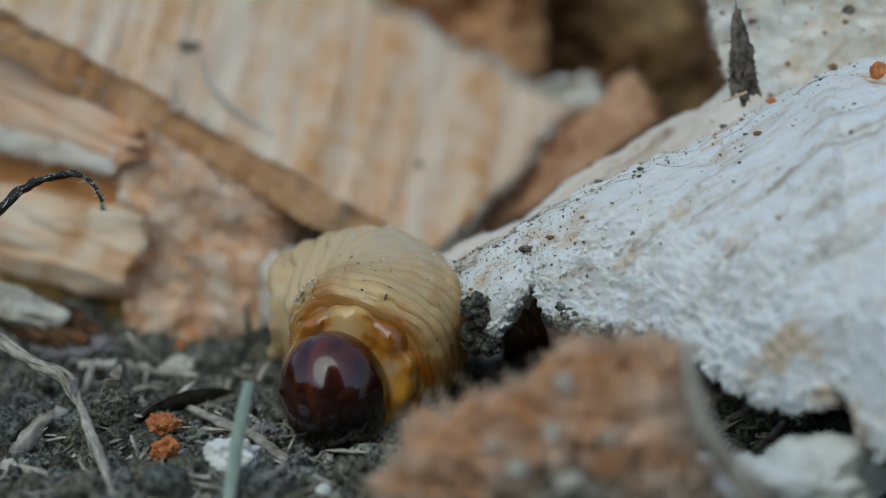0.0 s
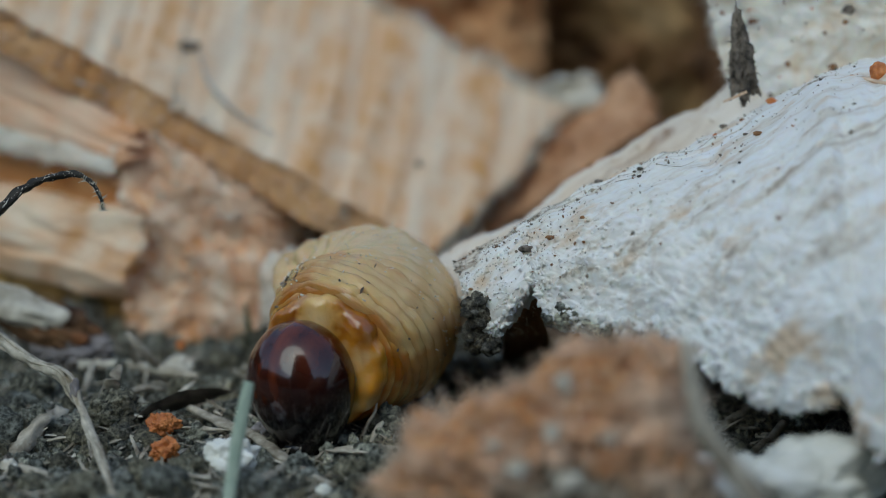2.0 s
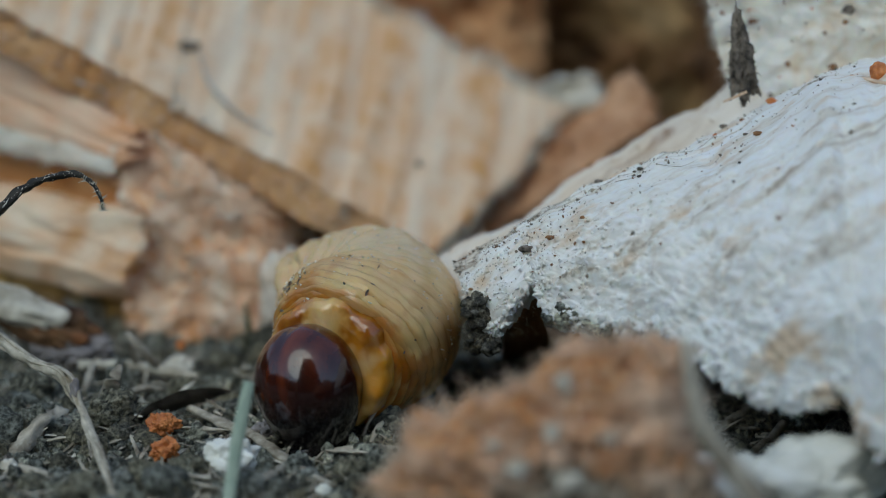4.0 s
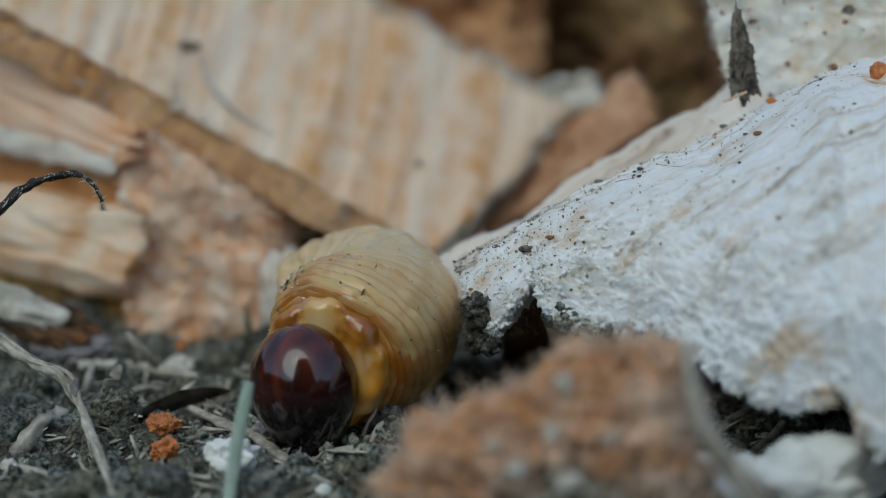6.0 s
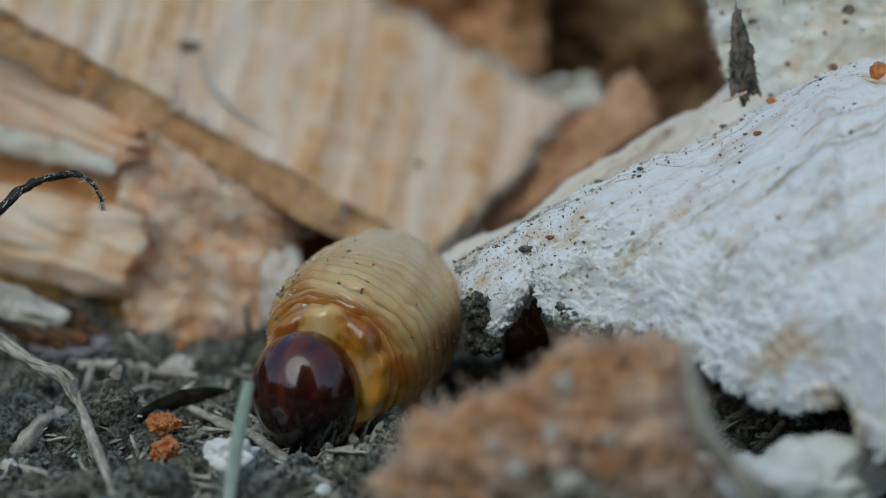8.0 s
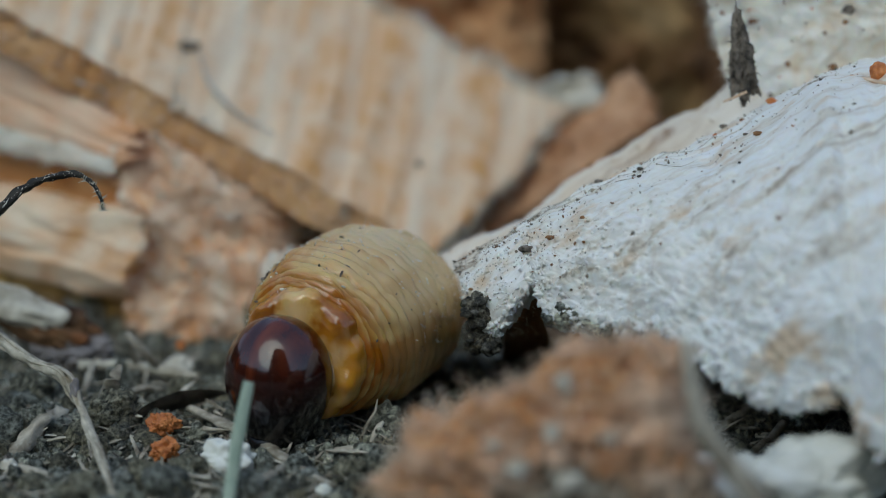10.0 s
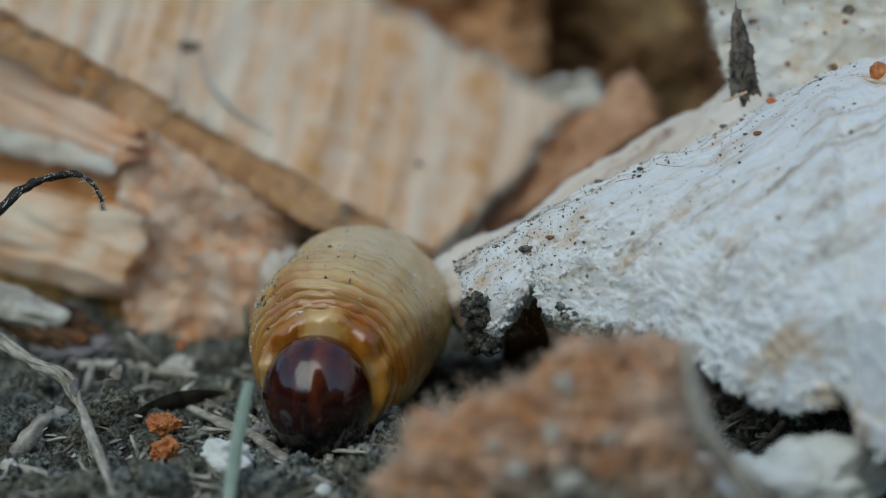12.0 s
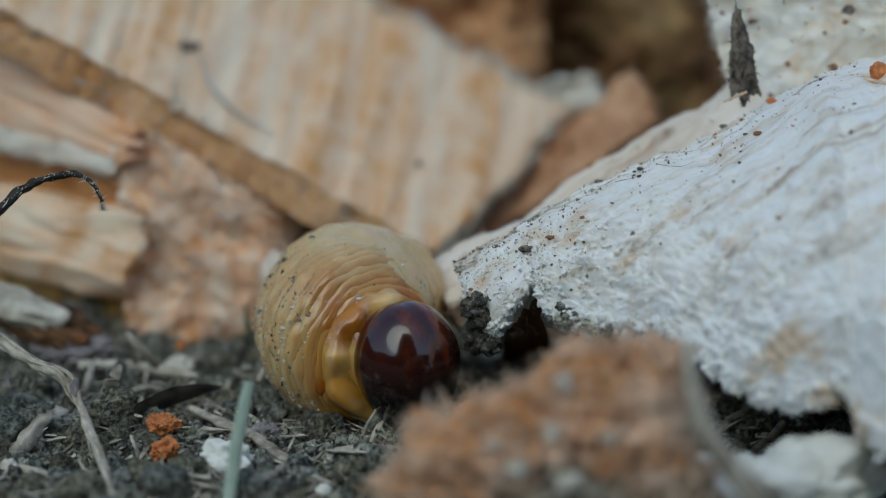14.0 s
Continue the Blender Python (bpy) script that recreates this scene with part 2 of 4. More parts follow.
def mat_skin(name, base, tint, amount, patch=0.0, crease=0.75, blotchy=False, wet=0.0):
    """Soft translucent grub skin, finely wrinkled across; tint mottles it, patch gives amber plates high on both sides."""
    m, nt, lk, bs = nodes_of(name)
    co = nt.new("ShaderNodeTexCoord").outputs["Object"]
    n = noise_node(nt, lk, co, 200, 3, 0.5)
    c = mixc(nt, lk, ramp(nt, lk, n, [(0.5, (0, 0, 0)), (0.62, (1, 1, 1))] if blotchy else [(0.5 - amount * 0.35, (0, 0, 0)), (0.72 - amount * 0.2, (1, 1, 1))]), base, tint)
    if patch:
        sep = nt.new("ShaderNodeSeparateXYZ")
        lk.new(co, sep.inputs[0])
        ab = nt.new("ShaderNodeMath")
        ab.operation = "ABSOLUTE"
        lk.new(sep.outputs[0], ab.inputs[0])
        mm = nt.new("ShaderNodeMath")
        mm.operation = "MULTIPLY"
        mm.inputs[1].default_value = 100
        wob = nt.new("ShaderNodeMath")
        wob.operation = "MULTIPLY_ADD"
        wob.inputs[1].default_value = 0.0055
        lk.new(noise_node(nt, lk, co, 300, 3, 0.6), wob.inputs[0])
        lk.new(ab.outputs[0], wob.inputs[2])
        lk.new(wob.outputs[0], mm.inputs[0])
        band = ramp(nt, lk, mm.outputs[0], [(0.40, (0.0, 0.0, 0.0)), (0.50, (1, 1, 1)), (0.80, (1, 1, 1)), (0.90, (0.1, 0.1, 0.1))])
        high = nt.new("ShaderNodeMapRange")
        high.inputs[1].default_value, high.inputs[2].default_value = 0.0014, 0.0026
        lk.new(sep.outputs[2], high.inputs[0])
        sel = mixc(nt, lk, 1.0, band, high.outputs[0], "MULTIPLY")
        c = mixc(nt, lk, sel, c, ramp(nt, lk, noise_node(nt, lk, co, 260, 3, 0.5), [(0.38, (0.30, 0.085, 0.005)), (0.62, (0.58, 0.22, 0.018))]))
        mid = ramp(nt, lk, mm.outputs[0], [(0.24, (0.4, 0.4, 0.4)), (0.42, (0, 0, 0))])
        c = mixc(nt, lk, mid, c, (0.88, 0.66, 0.38))
        n3 = noise_node(nt, lk, co, 330, 2, 0.4)
        c = mixc(nt, lk, ramp(nt, lk, n3, [(0.54, (0, 0, 0)), (0.76, (0.6, 0.6, 0.6))]), c, (0.80, 0.60, 0.36))
    else:
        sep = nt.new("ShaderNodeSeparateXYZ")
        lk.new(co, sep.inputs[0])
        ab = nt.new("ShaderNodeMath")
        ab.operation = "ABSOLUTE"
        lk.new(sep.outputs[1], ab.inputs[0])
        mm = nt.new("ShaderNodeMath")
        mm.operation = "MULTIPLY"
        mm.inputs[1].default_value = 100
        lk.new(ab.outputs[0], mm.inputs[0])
        # crease shade put into the colour: darker amber towards both edges of a fold
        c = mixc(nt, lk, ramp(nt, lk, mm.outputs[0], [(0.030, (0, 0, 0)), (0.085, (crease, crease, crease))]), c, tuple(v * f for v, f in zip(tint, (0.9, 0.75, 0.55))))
    lk.new(c, bs.inputs["Base Color"])
    bs.inputs["Roughness"].default_value = 0.16 if patch else 0.27 - 0.1 * wet
    bs.inputs["Coat Weight"].default_value = 0.8 if patch else 0.2 + 0.6 * wet
    bs.inputs["Coat Roughness"].default_value = 0.1
    bs.inputs["Subsurface Weight"].default_value = 0.5
    bs.inputs["Subsurface Radius"].default_value = (0.0016, 0.0009, 0.0004)
    bs.inputs["Subsurface Scale"].default_value = 0.8
    wr = noise_node(nt, lk, co, 330, 4, 0.6, (0.45, 2.6, 0.45), 0.6)
    bump(nt, lk, bs, wr, 0.45 + 0.3 * wet, 0.0007)
    return m


SHELL = mat_head()


def blend3(a, b, k):
    return tuple(p + (q - p) * k for p, q in zip(a, b))


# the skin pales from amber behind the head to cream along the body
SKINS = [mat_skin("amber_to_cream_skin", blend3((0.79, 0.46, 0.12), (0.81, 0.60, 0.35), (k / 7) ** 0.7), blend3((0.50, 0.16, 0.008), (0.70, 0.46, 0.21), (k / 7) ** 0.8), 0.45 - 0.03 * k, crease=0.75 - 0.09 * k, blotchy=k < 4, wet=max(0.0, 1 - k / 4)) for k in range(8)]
SKIN_FRONT = mat_skin("amber_skin", (0.82, 0.51, 0.17), (0.62, 0.26, 0.02), 0.55, patch=1.0)
BLACK = mat_plain("black_mouthpart", (0.006, 0.005, 0.005), (0.02, 0.016, 0.014), 900, 0.25)
BLOCKER = mat_plain("dark_light_blocker", (0.012, 0.018, 0.008), (0.06, 0.075, 0.04), 6, 0.9, bump_mm=0)
CAVITY = mat_wood("dark_brown_wood", (0.40, 0.18, 0.06), (0.18, 0.075, 0.03), (0.04, 0.02, 0.012), scale=300, stain=(0.2, 0.08, 0.03))


# ---- builders ----
def mesh(name, verts, faces, material, smooth=True):
    me = bpy.data.meshes.new(name)
    me.from_pydata([tuple(v) for v in verts], [], faces)
    me.validate()
    for p in me.polygons:
        p.use_smooth = smooth
    me.materials.append(material)
    return me


def thing(name, label, category, at=(0, 0, 0), group="", kind=""):
    """An empty at a thing's base (millimetres)."""
    ob = new(name)
    ob.empty_display_size = 0.002
    ob.location = V(*at)
    return tagged(ob, label, category, group, kind)


def part(name, me, parent, label="", m=None):
    ob = new(name, me)
    ob.parent = parent
    if m is not None:
        ob.matrix_basis = m
    return tagged(ob, label)


def turb(p, octaves=4):
    return noise.fractal(p, 0.9, 2.1, octaves)


def axes(origin, along, up):
    """A pose in metres at origin (mm) whose x axis runs along and whose z axis is nearest to up."""
    x = Vector(along).normalized()
    z = Vector(up)
    z = (z - x * z.dot(x)).normalized()
    y = z.cross(x)
    m = Matrix((x, y, z)).transposed().to_4x4()
    m.translation = V(*origin)
    return m


def block(size, n, bend):
    """A box size = (x, y, z) mm centred on the local origin, cut into n = (nx, ny, nz) cells; bend(p, nrm) moves each vertex (mm). Verts in metres, faces, side of each face."""
    sx, sy, sz = (s / 2 for s in size)
    idx, verts, faces, sides = {}, [], [], []

    def vert(i, j, k):
        key = (i, j, k)
        if key not in idx:
            p = Vector((-sx + 2 * sx * i / n[0], -sy + 2 * sy * j / n[1], -sz + 2 * sz * k / n[2]))
            nr = Vector(((i == n[0]) - (i == 0), (j == n[1]) - (j == 0), (k == n[2]) - (k == 0))).normalized()
            idx[key] = len(verts)
            verts.append(bend(p, nr) * MM)
        return idx[key]

    for a, b, c in ((0, 1, 2), (1, 2, 0), (2, 0, 1)):
        for end in (0, n[c]):
            for i in range(n[a]):
                for j in range(n[b]):
                    q = []
                    for di, dj in ((0, 0), (1, 0), (1, 1), (0, 1)):
                        k = [0, 0, 0]
                        k[a], k[b], k[c] = i + di, j + dj, end
                        q.append(vert(*k))
                    faces.append(q if end else q[::-1])
                    sides.append((c, 1 if end else -1))
    return verts, faces, sides


def block_mesh(name, size, n, bend, material, other=None):
    """other: {(axis, sign): material} for single sides."""
    v, f, s = block(size, n, bend)
    me = mesh(name, v, f, material)
    slots = {}
    for key, mt in (other or {}).items():
        if mt.name not in slots:
            me.materials.append(mt)
            slots[mt.name] = len(me.materials) - 1
    for poly, key in zip(me.polygons, s):
        if other and key in other:
            poly.material_index = slots[other[key].name]
    return me


def tube(pts, radii, sides=10, rough=0.0, seed=0, flat=1.0, cap=True):
    """A stalk along smooth points (mm) with the given radii; metres out."""
    P = [Vector(p) for p in pts]
    line, rad = [], []
    for i in range(len(P) - 1):
        a, b, c, d = P[max(i - 1, 0)], P[i], P[i + 1], P[min(i + 2, len(P) - 1)]
        for k in range(8):
            t = k / 8
            line.append(0.5 * ((2 * b) + (c - a) * t + (2 * a - 5 * b + 4 * c - d) * t * t + (3 * b - a - 3 * c + d) * t ** 3))
            rad.append(radii[i] + (radii[i + 1] - radii[i]) * t)
    line.append(P[-1])
    rad.append(radii[-1])
    verts, faces = [], []
    side = Vector((0.3, 0.2, 1))
    for i, (p, r) in enumerate(zip(line, rad)):
        d = (line[min(i + 1, len(line) - 1)] - line[max(i - 1, 0)]).normalized()
        u = d.cross(side).normalized()
        w = u.cross(d)
        for k in range(sides):
            a = 2 * math.pi * k / sides
            rr = r * (1 + rough * noise.noise(Vector((math.cos(a) * 1.5, math.sin(a) * 1.5, i * 0.35 + seed * 7.3))))
            verts.append((p + u * math.cos(a) * rr + w * math.sin(a) * rr * flat) * MM)
    for i in range(len(line) - 1):
        for k in range(sides):
            k2 = (k + 1) % sides
            faces.append((i * sides + k, i * sides + k2, (i + 1) * sides + k2, (i + 1) * sides + k))
    if cap:
        faces.append(tuple(range(sides))[::-1])
        faces.append(tuple((len(line) - 1) * sides + k for k in range(sides)))
    return verts, faces


def stalk(name, label, category, pts, radii, material, rough=0.25, seed=0, flat=1.0, group="", sides=10):
    v, f = tube(pts, radii, sides, rough, seed, flat)
    c = Vector(pts[0]) * MM
    ob = new(name, mesh(name, [x - c for x in v], f, material))
    ob.location = c
    return tagged(ob, label, category, group)


ICO = {}


def ico(sub):
    if sub not in ICO:
        bm = bmesh.new()
        bmesh.ops.create_icosphere(bm, subdivisions=sub, radius=1)
        ICO[sub] = ([v.co.copy() for v in bm.verts], [tuple(v.index for v in f.verts) for f in bm.faces])
        bm.free()
    return ICO[sub]


def lump(radii, seed, sub=4, rough=0.3, freq=1.3, grain=0.05):
    """An uneven clod (mm radii), metres out."""
    v0, f = ico(sub)
    off = Vector((seed * 3.17, seed * 1.91, seed * 0.73))
    out = []
    for v in v0:
        r = 1 + rough * turb(v * freq + off, 3) + grain * (noise.noise(v * 9 + off) + 0.6 * noise.noise(v * 19 + off))
        out.append(Vector((v.x * radii[0] * r, v.y * radii[1] * r, v.z * radii[2] * r)) * MM)
    return out, f


def clod(name, label, category, at, radii, material, seed, turn=0, group="", sub=4, rough=0.3, freq=1.3, grain=0.06):
    v, f = lump(radii, seed, sub, rough, freq, grain)
    ob = new(name, mesh(name, v, f, material))
    ob.matrix_basis = pose(at[0] * MM, at[1] * MM, at[2] * MM, 0, 0, turn)
    return tagged(ob, label, category, group)


def ground_height(x, y):
    """Height of the soil in mm at x, y in mm."""
    p = Vector((x, y, 0))
    near = math.exp(-((x / 90) ** 2 + ((y - 20) / 110) ** 2))
    h = 1.3 * noise.noise(p * 0.06 + Vector((3, 1, 5))) + 0.8 * noise.noise(p * 0.22)
    h += 0.45 * abs(noise.noise(p * 0.6)) + 0.25 * noise.noise(p * 1.4)
    return h * near - 0.6


def build_ground():
    def line(lo, hi, step):
        c = list(np.arange(lo, hi + 0.001, step))
        a, b, s = lo, hi, step
        while b < 30000:
            s *= 1.6
            a, b = a - s, b + s
            c = [a, *c, b]
        return c

    xs, ys = line(-62, 62, 0.5), line(-40, 70, 0.5)
    verts = [Vector((x, y, ground_height(x, y))) * MM for y in ys for x in xs]
    nx = len(xs)
    faces = [(j * nx + i, j * nx + i + 1, (j + 1) * nx + i + 1, (j + 1) * nx + i) for j in range(len(ys) - 1) for i in range(nx - 1)]
    ob = new("ground", mesh("ground", verts, faces, SOIL))
    tagged(ob, "bare grey crumbly soil strewn with plant scraps", "soil", kind="structure")


def on_soil(x, y, z):
    """A place lifted or lowered so that z is its height over the soil (mm)."""
    return (x, y, ground_height(x, y) + z)


def build_crumbs(name, count, seed, size, box, material, label, sub=2, jag=0.12, flat=False, clear=()):
    """Loose crumbs lying on the soil, too many to count."""
    rng = np.random.default_rng(seed)
    v0, f0 = ico(sub)
    v0 = np.array([tuple(v) for v in v0])
    f0 = np.array(f0)
    vs, fs = [], []
    for i in range(count):
        x = rng.uniform(box[0], box[1])
        y = rng.uniform(box[2], box[3])
        while any((x - q[0]) ** 2 + (y - q[1]) ** 2 < 20 for q in clear):
            x, y = rng.uniform(box[0], box[1]), rng.uniform(box[2], box[3])
        r = size[0] * (size[1] / size[0]) ** (rng.random() ** 1.8)
        w = sum(np.sin(v0 @ rng.normal(0, k, 3) + rng.uniform(0, 6.28)) / q for q, k in ((1, 1.5), (1.2, 2.2), (1.6, 3.5), (2.0, 6), (2.4, 10)))
        p = v0 * (r * rng.uniform(0.55, 1.35, 3)) * (1 + 0.17 * w + jag * rng.normal(0, 1, len(v0)))[:, None]
        p += np.array((x, y, ground_height(x, y) + r * rng.uniform(0.1, 0.6)))
        fs.append(f0 + len(v0) * i)
        vs.append(p)
    ob = new(name, mesh(name, np.concatenate(vs) * MM, np.concatenate(fs).tolist(), material, not flat))
    tagged(ob, label, "soil crumbs", kind="stuff")


def build_litter(name, count, seed, box, length, width, material, label):
    """Tiny slivers of straw and fibre scattered on the soil."""
    rng = np.random.default_rng(seed)
    vs, fs = [], []
    for i in range(count):
        x, y = rng.uniform(box[0], box[1]), rng.uniform(box[2], box[3])
        a, l, w = rng.uniform(0, 6.28), rng.uniform(*length), rng.uniform(*width)
        d = np.array((math.cos(a), math.sin(a), rng.normal(0, 0.25)))
        n = np.array((-math.sin(a), math.cos(a), 0))
        c = np.array((x, y, ground_height(x, y) + 0.45 + rng.random() * 0.5))
        up = np.array((0, 0, w * 0.4))
        k = len(vs)
        for e, t in ((-0.5, 0.6), (0.1, 1.0), (0.5, 0.35)):
            q = c + d * l * e + n * rng.normal(0, 0.1) * l
            vs += [q + n * w * t * 0.5, q + up * t, q - n * w * t * 0.5, q - up * t]
        for b in (0, 4):
            for q in range(4):
                q2 = (q + 1) % 4
                fs.append((k + b + q, k + b + q2, k + b + 4 + q2, k + b + 4 + q))
        fs += [(k + 3, k + 2, k + 1, k), (k + 8, k + 9, k + 10, k + 11)]
    ob = new(name, mesh(name, np.array(vs) * MM, fs, material, False))
    tagged(ob, label, "plant litter", kind="stuff")


def strands(points, normals, rng, length, radius):
    """Loose fibres that stand off a surface; three-sided tapering hairs (mm in, metres out)."""
    vs, fs = [], []
    for p, n in zip(points, normals):
        d = (n + Vector(rng.normal(0, 0.75, 3))).normalized()
        l = rng.uniform(*length)
        side = d.orthogonal().normalized()
        other = d.cross(side)
        curl = Vector(rng.normal(0, 0.3, 3)) * l
        r = rng.uniform(*radius)
        k = len(vs)
        for t, w in ((-0.15, 1), (0.5, 0.75), (1.0, 0.15)):
            c = p + d * l * t + curl * max(t, 0) ** 2
            for a in (0, 2.094, 4.189):
                vs.append((c + (side * math.cos(a) + other * math.sin(a)) * r * w) * MM)
        for b in (0, 3):
            for q in range(3):
                q2 = (q + 1) % 3
                fs.append((k + b + q, k + b + q2, k + b + 3 + q2, k + b + 3 + q))
        fs.append((k + 6, k + 7, k + 8))
    return vs, fs


def fuzz(name, me, material, parent, seed, count, length, radius, pick=lambda p, n: True, label=""):
    """Hairs grown on the polygons of a mesh that pick() accepts, as one part."""
    rng = np.random.default_rng(seed)
    polys = [p for p in me.polygons if pick(p.center / MM, p.normal)]
    chosen = rng.integers(0, len(polys), count)
    vs, fs = strands([polys[i].center / MM for i in chosen], [polys[i].normal for i in chosen], rng, length, radius)
    ob = part(name, mesh(name, vs, fs, material), parent, label)
    tagged(ob, kind="stuff")


# ---- wood ----
def build_slab():
    """Pale slab that leans across the back on the billet; grain along its short local y axis, lower edge cut aslant."""
    size = (74, 32, 3.4)

    def bend(p, nr):
        q = p.copy()
        rag = 1.6 * turb(Vector((p.x * 0.16, 0, 4)), 3) + 0.7 * noise.noise(Vector((p.x * 0.7, 3, p.z * 0.5)))
        if p.y > 15.9:
            q.y += rag
        if p.y < -15.9:
            q.y += 0.45 * rag - 2.8 * (0.5 - p.z / 3.4) + 0.22 * turb(Vector((p.x * 0.4, 8, p.z * 0.4)), 2) + 0.9
        if p.x > 36.5:
            q.x += 1.0 * turb(Vector((p.y * 0.12, 7, p.z * 0.3)), 3)
        q.x += 0.2 * (p.y + 16) * min(1, max(0, p.x / 37))
        rib = 0.5 * noise.noise(Vector(((p.x + 0.28 * p.y) * 0.34, p.y * 0.02, 1))) + 0.22 * noise.noise(Vector(((p.x + 0.28 * p.y) * 1.1, p.y * 0.05, 9)))
        q += nr * (rib + 0.18 * turb(p * 0.5, 3))
        if p.z > 0:
            q.z -= 0.9 * max(0, noise.noise(Vector((p.x * 0.14, 0.3, 2)))) + 1.6 * max(0, (abs(p.y) - 15.5) / 1.2) ** 2 * 0.4
        q.z += 1.6
        return q

    m = axes((-29.0, 55.3, 30.7), (0.872, -0.09, -0.478), (0.352, -0.556, 0.746))
    base = thing("wood_slab", "pale striped slab of split wood leaning on a billet", "wood slab")
    base.matrix_basis = m
    me = block_mesh("slab_body", size, (180, 70, 18), bend, SLAB, {(1, -1): SLAB_EDGE})
    part("slab_body", me, base)
    fuzz("torn_fibre", me, PALEBIT, base, 5, 2600, (0.4, 1.7), (0.12, 0.3), lambda p, n: p.y > 14.8 and p.z > -1, "whitish torn fibres along the upper edge")
    fuzz("end_fibre", me, PALEBIT, base, 9, 700, (0.4, 1.6), (0.12, 0.28), lambda p, n: n.x > 0.4, "whitish torn fibres on the end")
    fuzz("frayed_edge", me, FIBRE, base, 6, 450, (0.4, 1.5), (0.08, 0.2), lambda p, n: n.y < -0.3, "tan frayed fibres along the lower edge")
    return base, m


def build_billet():
    """Broken billet: split layers with an orange crack between them, a rotten foot and a wide broken end."""
    m = axes((-33.6, 33.6, 0.0), (0.89, -0.43, -0.09), (0.14, 0.04, 1))
    base = thing("wood_billet", "pinkish broken billet of fibrous wood, layered and split", "wood piece")
    base.matrix_basis = m

    def layer(name, size, at, n, material, round_low, rough, seed, label, fine=0.2, lean=0.0, wedge=False):
        def bend(p, nr):
            g = Vector((p.x * 0.035 + seed, p.y * 0.2, p.z * 0.2))
            q = p + nr * (rough * turb(g, 3) + fine * turb(Vector((p.x * 0.2 + seed, p.y * 0.9, p.z * 0.9)), 4))
            k = p.z / size[2] * 2
            if p.y < 0:
                q.y += round_low * max(0.0, -k) ** 2 + 0.6 * max(0.0, k) ** 3 + lean * p.z
            if wedge:
                low = -size[2] / 2
                q.z = low + (q.z - low) * min(1.0, max(0.3, 0.70 - (p.x - 12.6) * 0.027))
            if nr.x > 0.5:
                q.x += 2.6 * turb(Vector((seed, p.y * 0.2, p.z * 0.3)), 3) + 0.6 * turb(Vector((seed, p.y * 0.8, p.z * 1.1)), 3)
            return q
        me = block_mesh(name, size, n, bend, material)
        return part(name, me, base, label, pose(at[0] * MM, at[1] * MM, at[2] * MM)), me

    layer("upper_layer", (58, 26, 14.5), (-32.2, 14.4, 24.6), (110, 30, 30), BILLET, 0.3, 0.7, 1.0, "smooth pink-cream upper layer", lean=0.10, wedge=True)
    rim, me = layer("pale_rim", (56, 5, 3.2), (-32.0, 2.9, 18.2), (120, 10, 14), RIM, 0.4, 0.9, 5.0, "whitish torn lower rim of the upper layer")
    fuzz("rim_fibre", me, PALEBIT, rim, 15, 500, (0.3, 1.2), (0.08, 0.2), lambda p, q: q.y < 0)
    layer("crack_heart", (57, 22, 6), (-31.6, 14.6, 15.2), (60, 20, 12), CRACK, 0, 0.6, 2.0, "orange-brown wood deep in the crack", 0.4)
    layer("lower_layer", (60, 28, 10.0), (-29.8, 13.6, 8.3), (110, 30, 34), BILLET_LOW, 1.8, 1.5, 3.0, "cream lower layer, rounded and split", 0.5, 0.22)
    layer("rotten_foot", (58, 24, 7), (-30.6, 15.0, 2.0), (90, 24, 24), FOOT, 2.0, 1.3, 4.0, "ochre and dark brown rotten foot", 0.45)

    def end_bend(p, nr):
        high = 23.4 - 11.6 * (p.x + 9) / 18
        q = Vector((p.x, p.y, (p.z + 13) / 26 * high))
        q += nr * (1.0 if p.y < -6.9 else 0.25) * (1.5 * turb(p * 0.13, 3) + 0.5 * turb(p * 0.42 + Vector((4, 0, 0)), 3))
        q.y += (7 - p.y) / 14 * (5.0 * max(0.0, q.z / high) ** 1.3 + 1.2 * max(0, -p.x / 9 - 0.4) + 0.45 * turb(Vector((p.x * 0.35, 2, p.z * 0.2)), 3) + 0.18 * turb(p * 0.9, 4) + 22 * max(0, p.x / 9 - 0.55) ** 2)
        return q
    me = block_mesh("broken_end", (18, 14, 26), (90, 20, 100), end_bend, BILLET_END)
    world = axes((-25.0, 41.4, -0.6), (0.97, 0.03, 0), (0, 0, 1))
    end = part("broken_end", me, base, "rough pink-white broken fibre end", m.inverted() @ world)
    fuzz("end_fibre", me, PINKFIBRE, end, 8, 900, (0.5, 1.7), (0.10, 0.28), lambda p, n: n.y < -0.3)


LOWS = [(0.0, (2.2, 6.0, 11.7)), (0.05, (4.3, 2.3, 9.3)), (0.11, (6.2, 1.9, 11.5)), (0.155, (8.4, 3.4, 13.6)), (0.2, (9.7, -0.1, 11.8)), (0.3, (12.8, -2.3, 11.4)), (0.46, (18.7, -6.3, 11.6)), (0.6, (24.0, -13.1, 9.3)), (0.76, (28.4, -18.3, 8.9)), (0.86, (32.4, -20.9, 10.9)), (0.9, (33.2, -22.7, 8.2)), (1.0, (34.6, -25.8, 7.9)), (1.45, (41.9, -37.0, 8.6))]


def log_low(s):
    """Ragged lower edge of the log."""
    for (s0, a), (s1, b) in zip(LOWS, LOWS[1:]):
        if s <= s1:
            k = min(1, max(0, (s - s0) / (s1 - s0)))
            k = k * k * (3 - 2 * k)
            return Vector(a).lerp(Vector(b), k)
    return Vector(LOWS[-1][1])


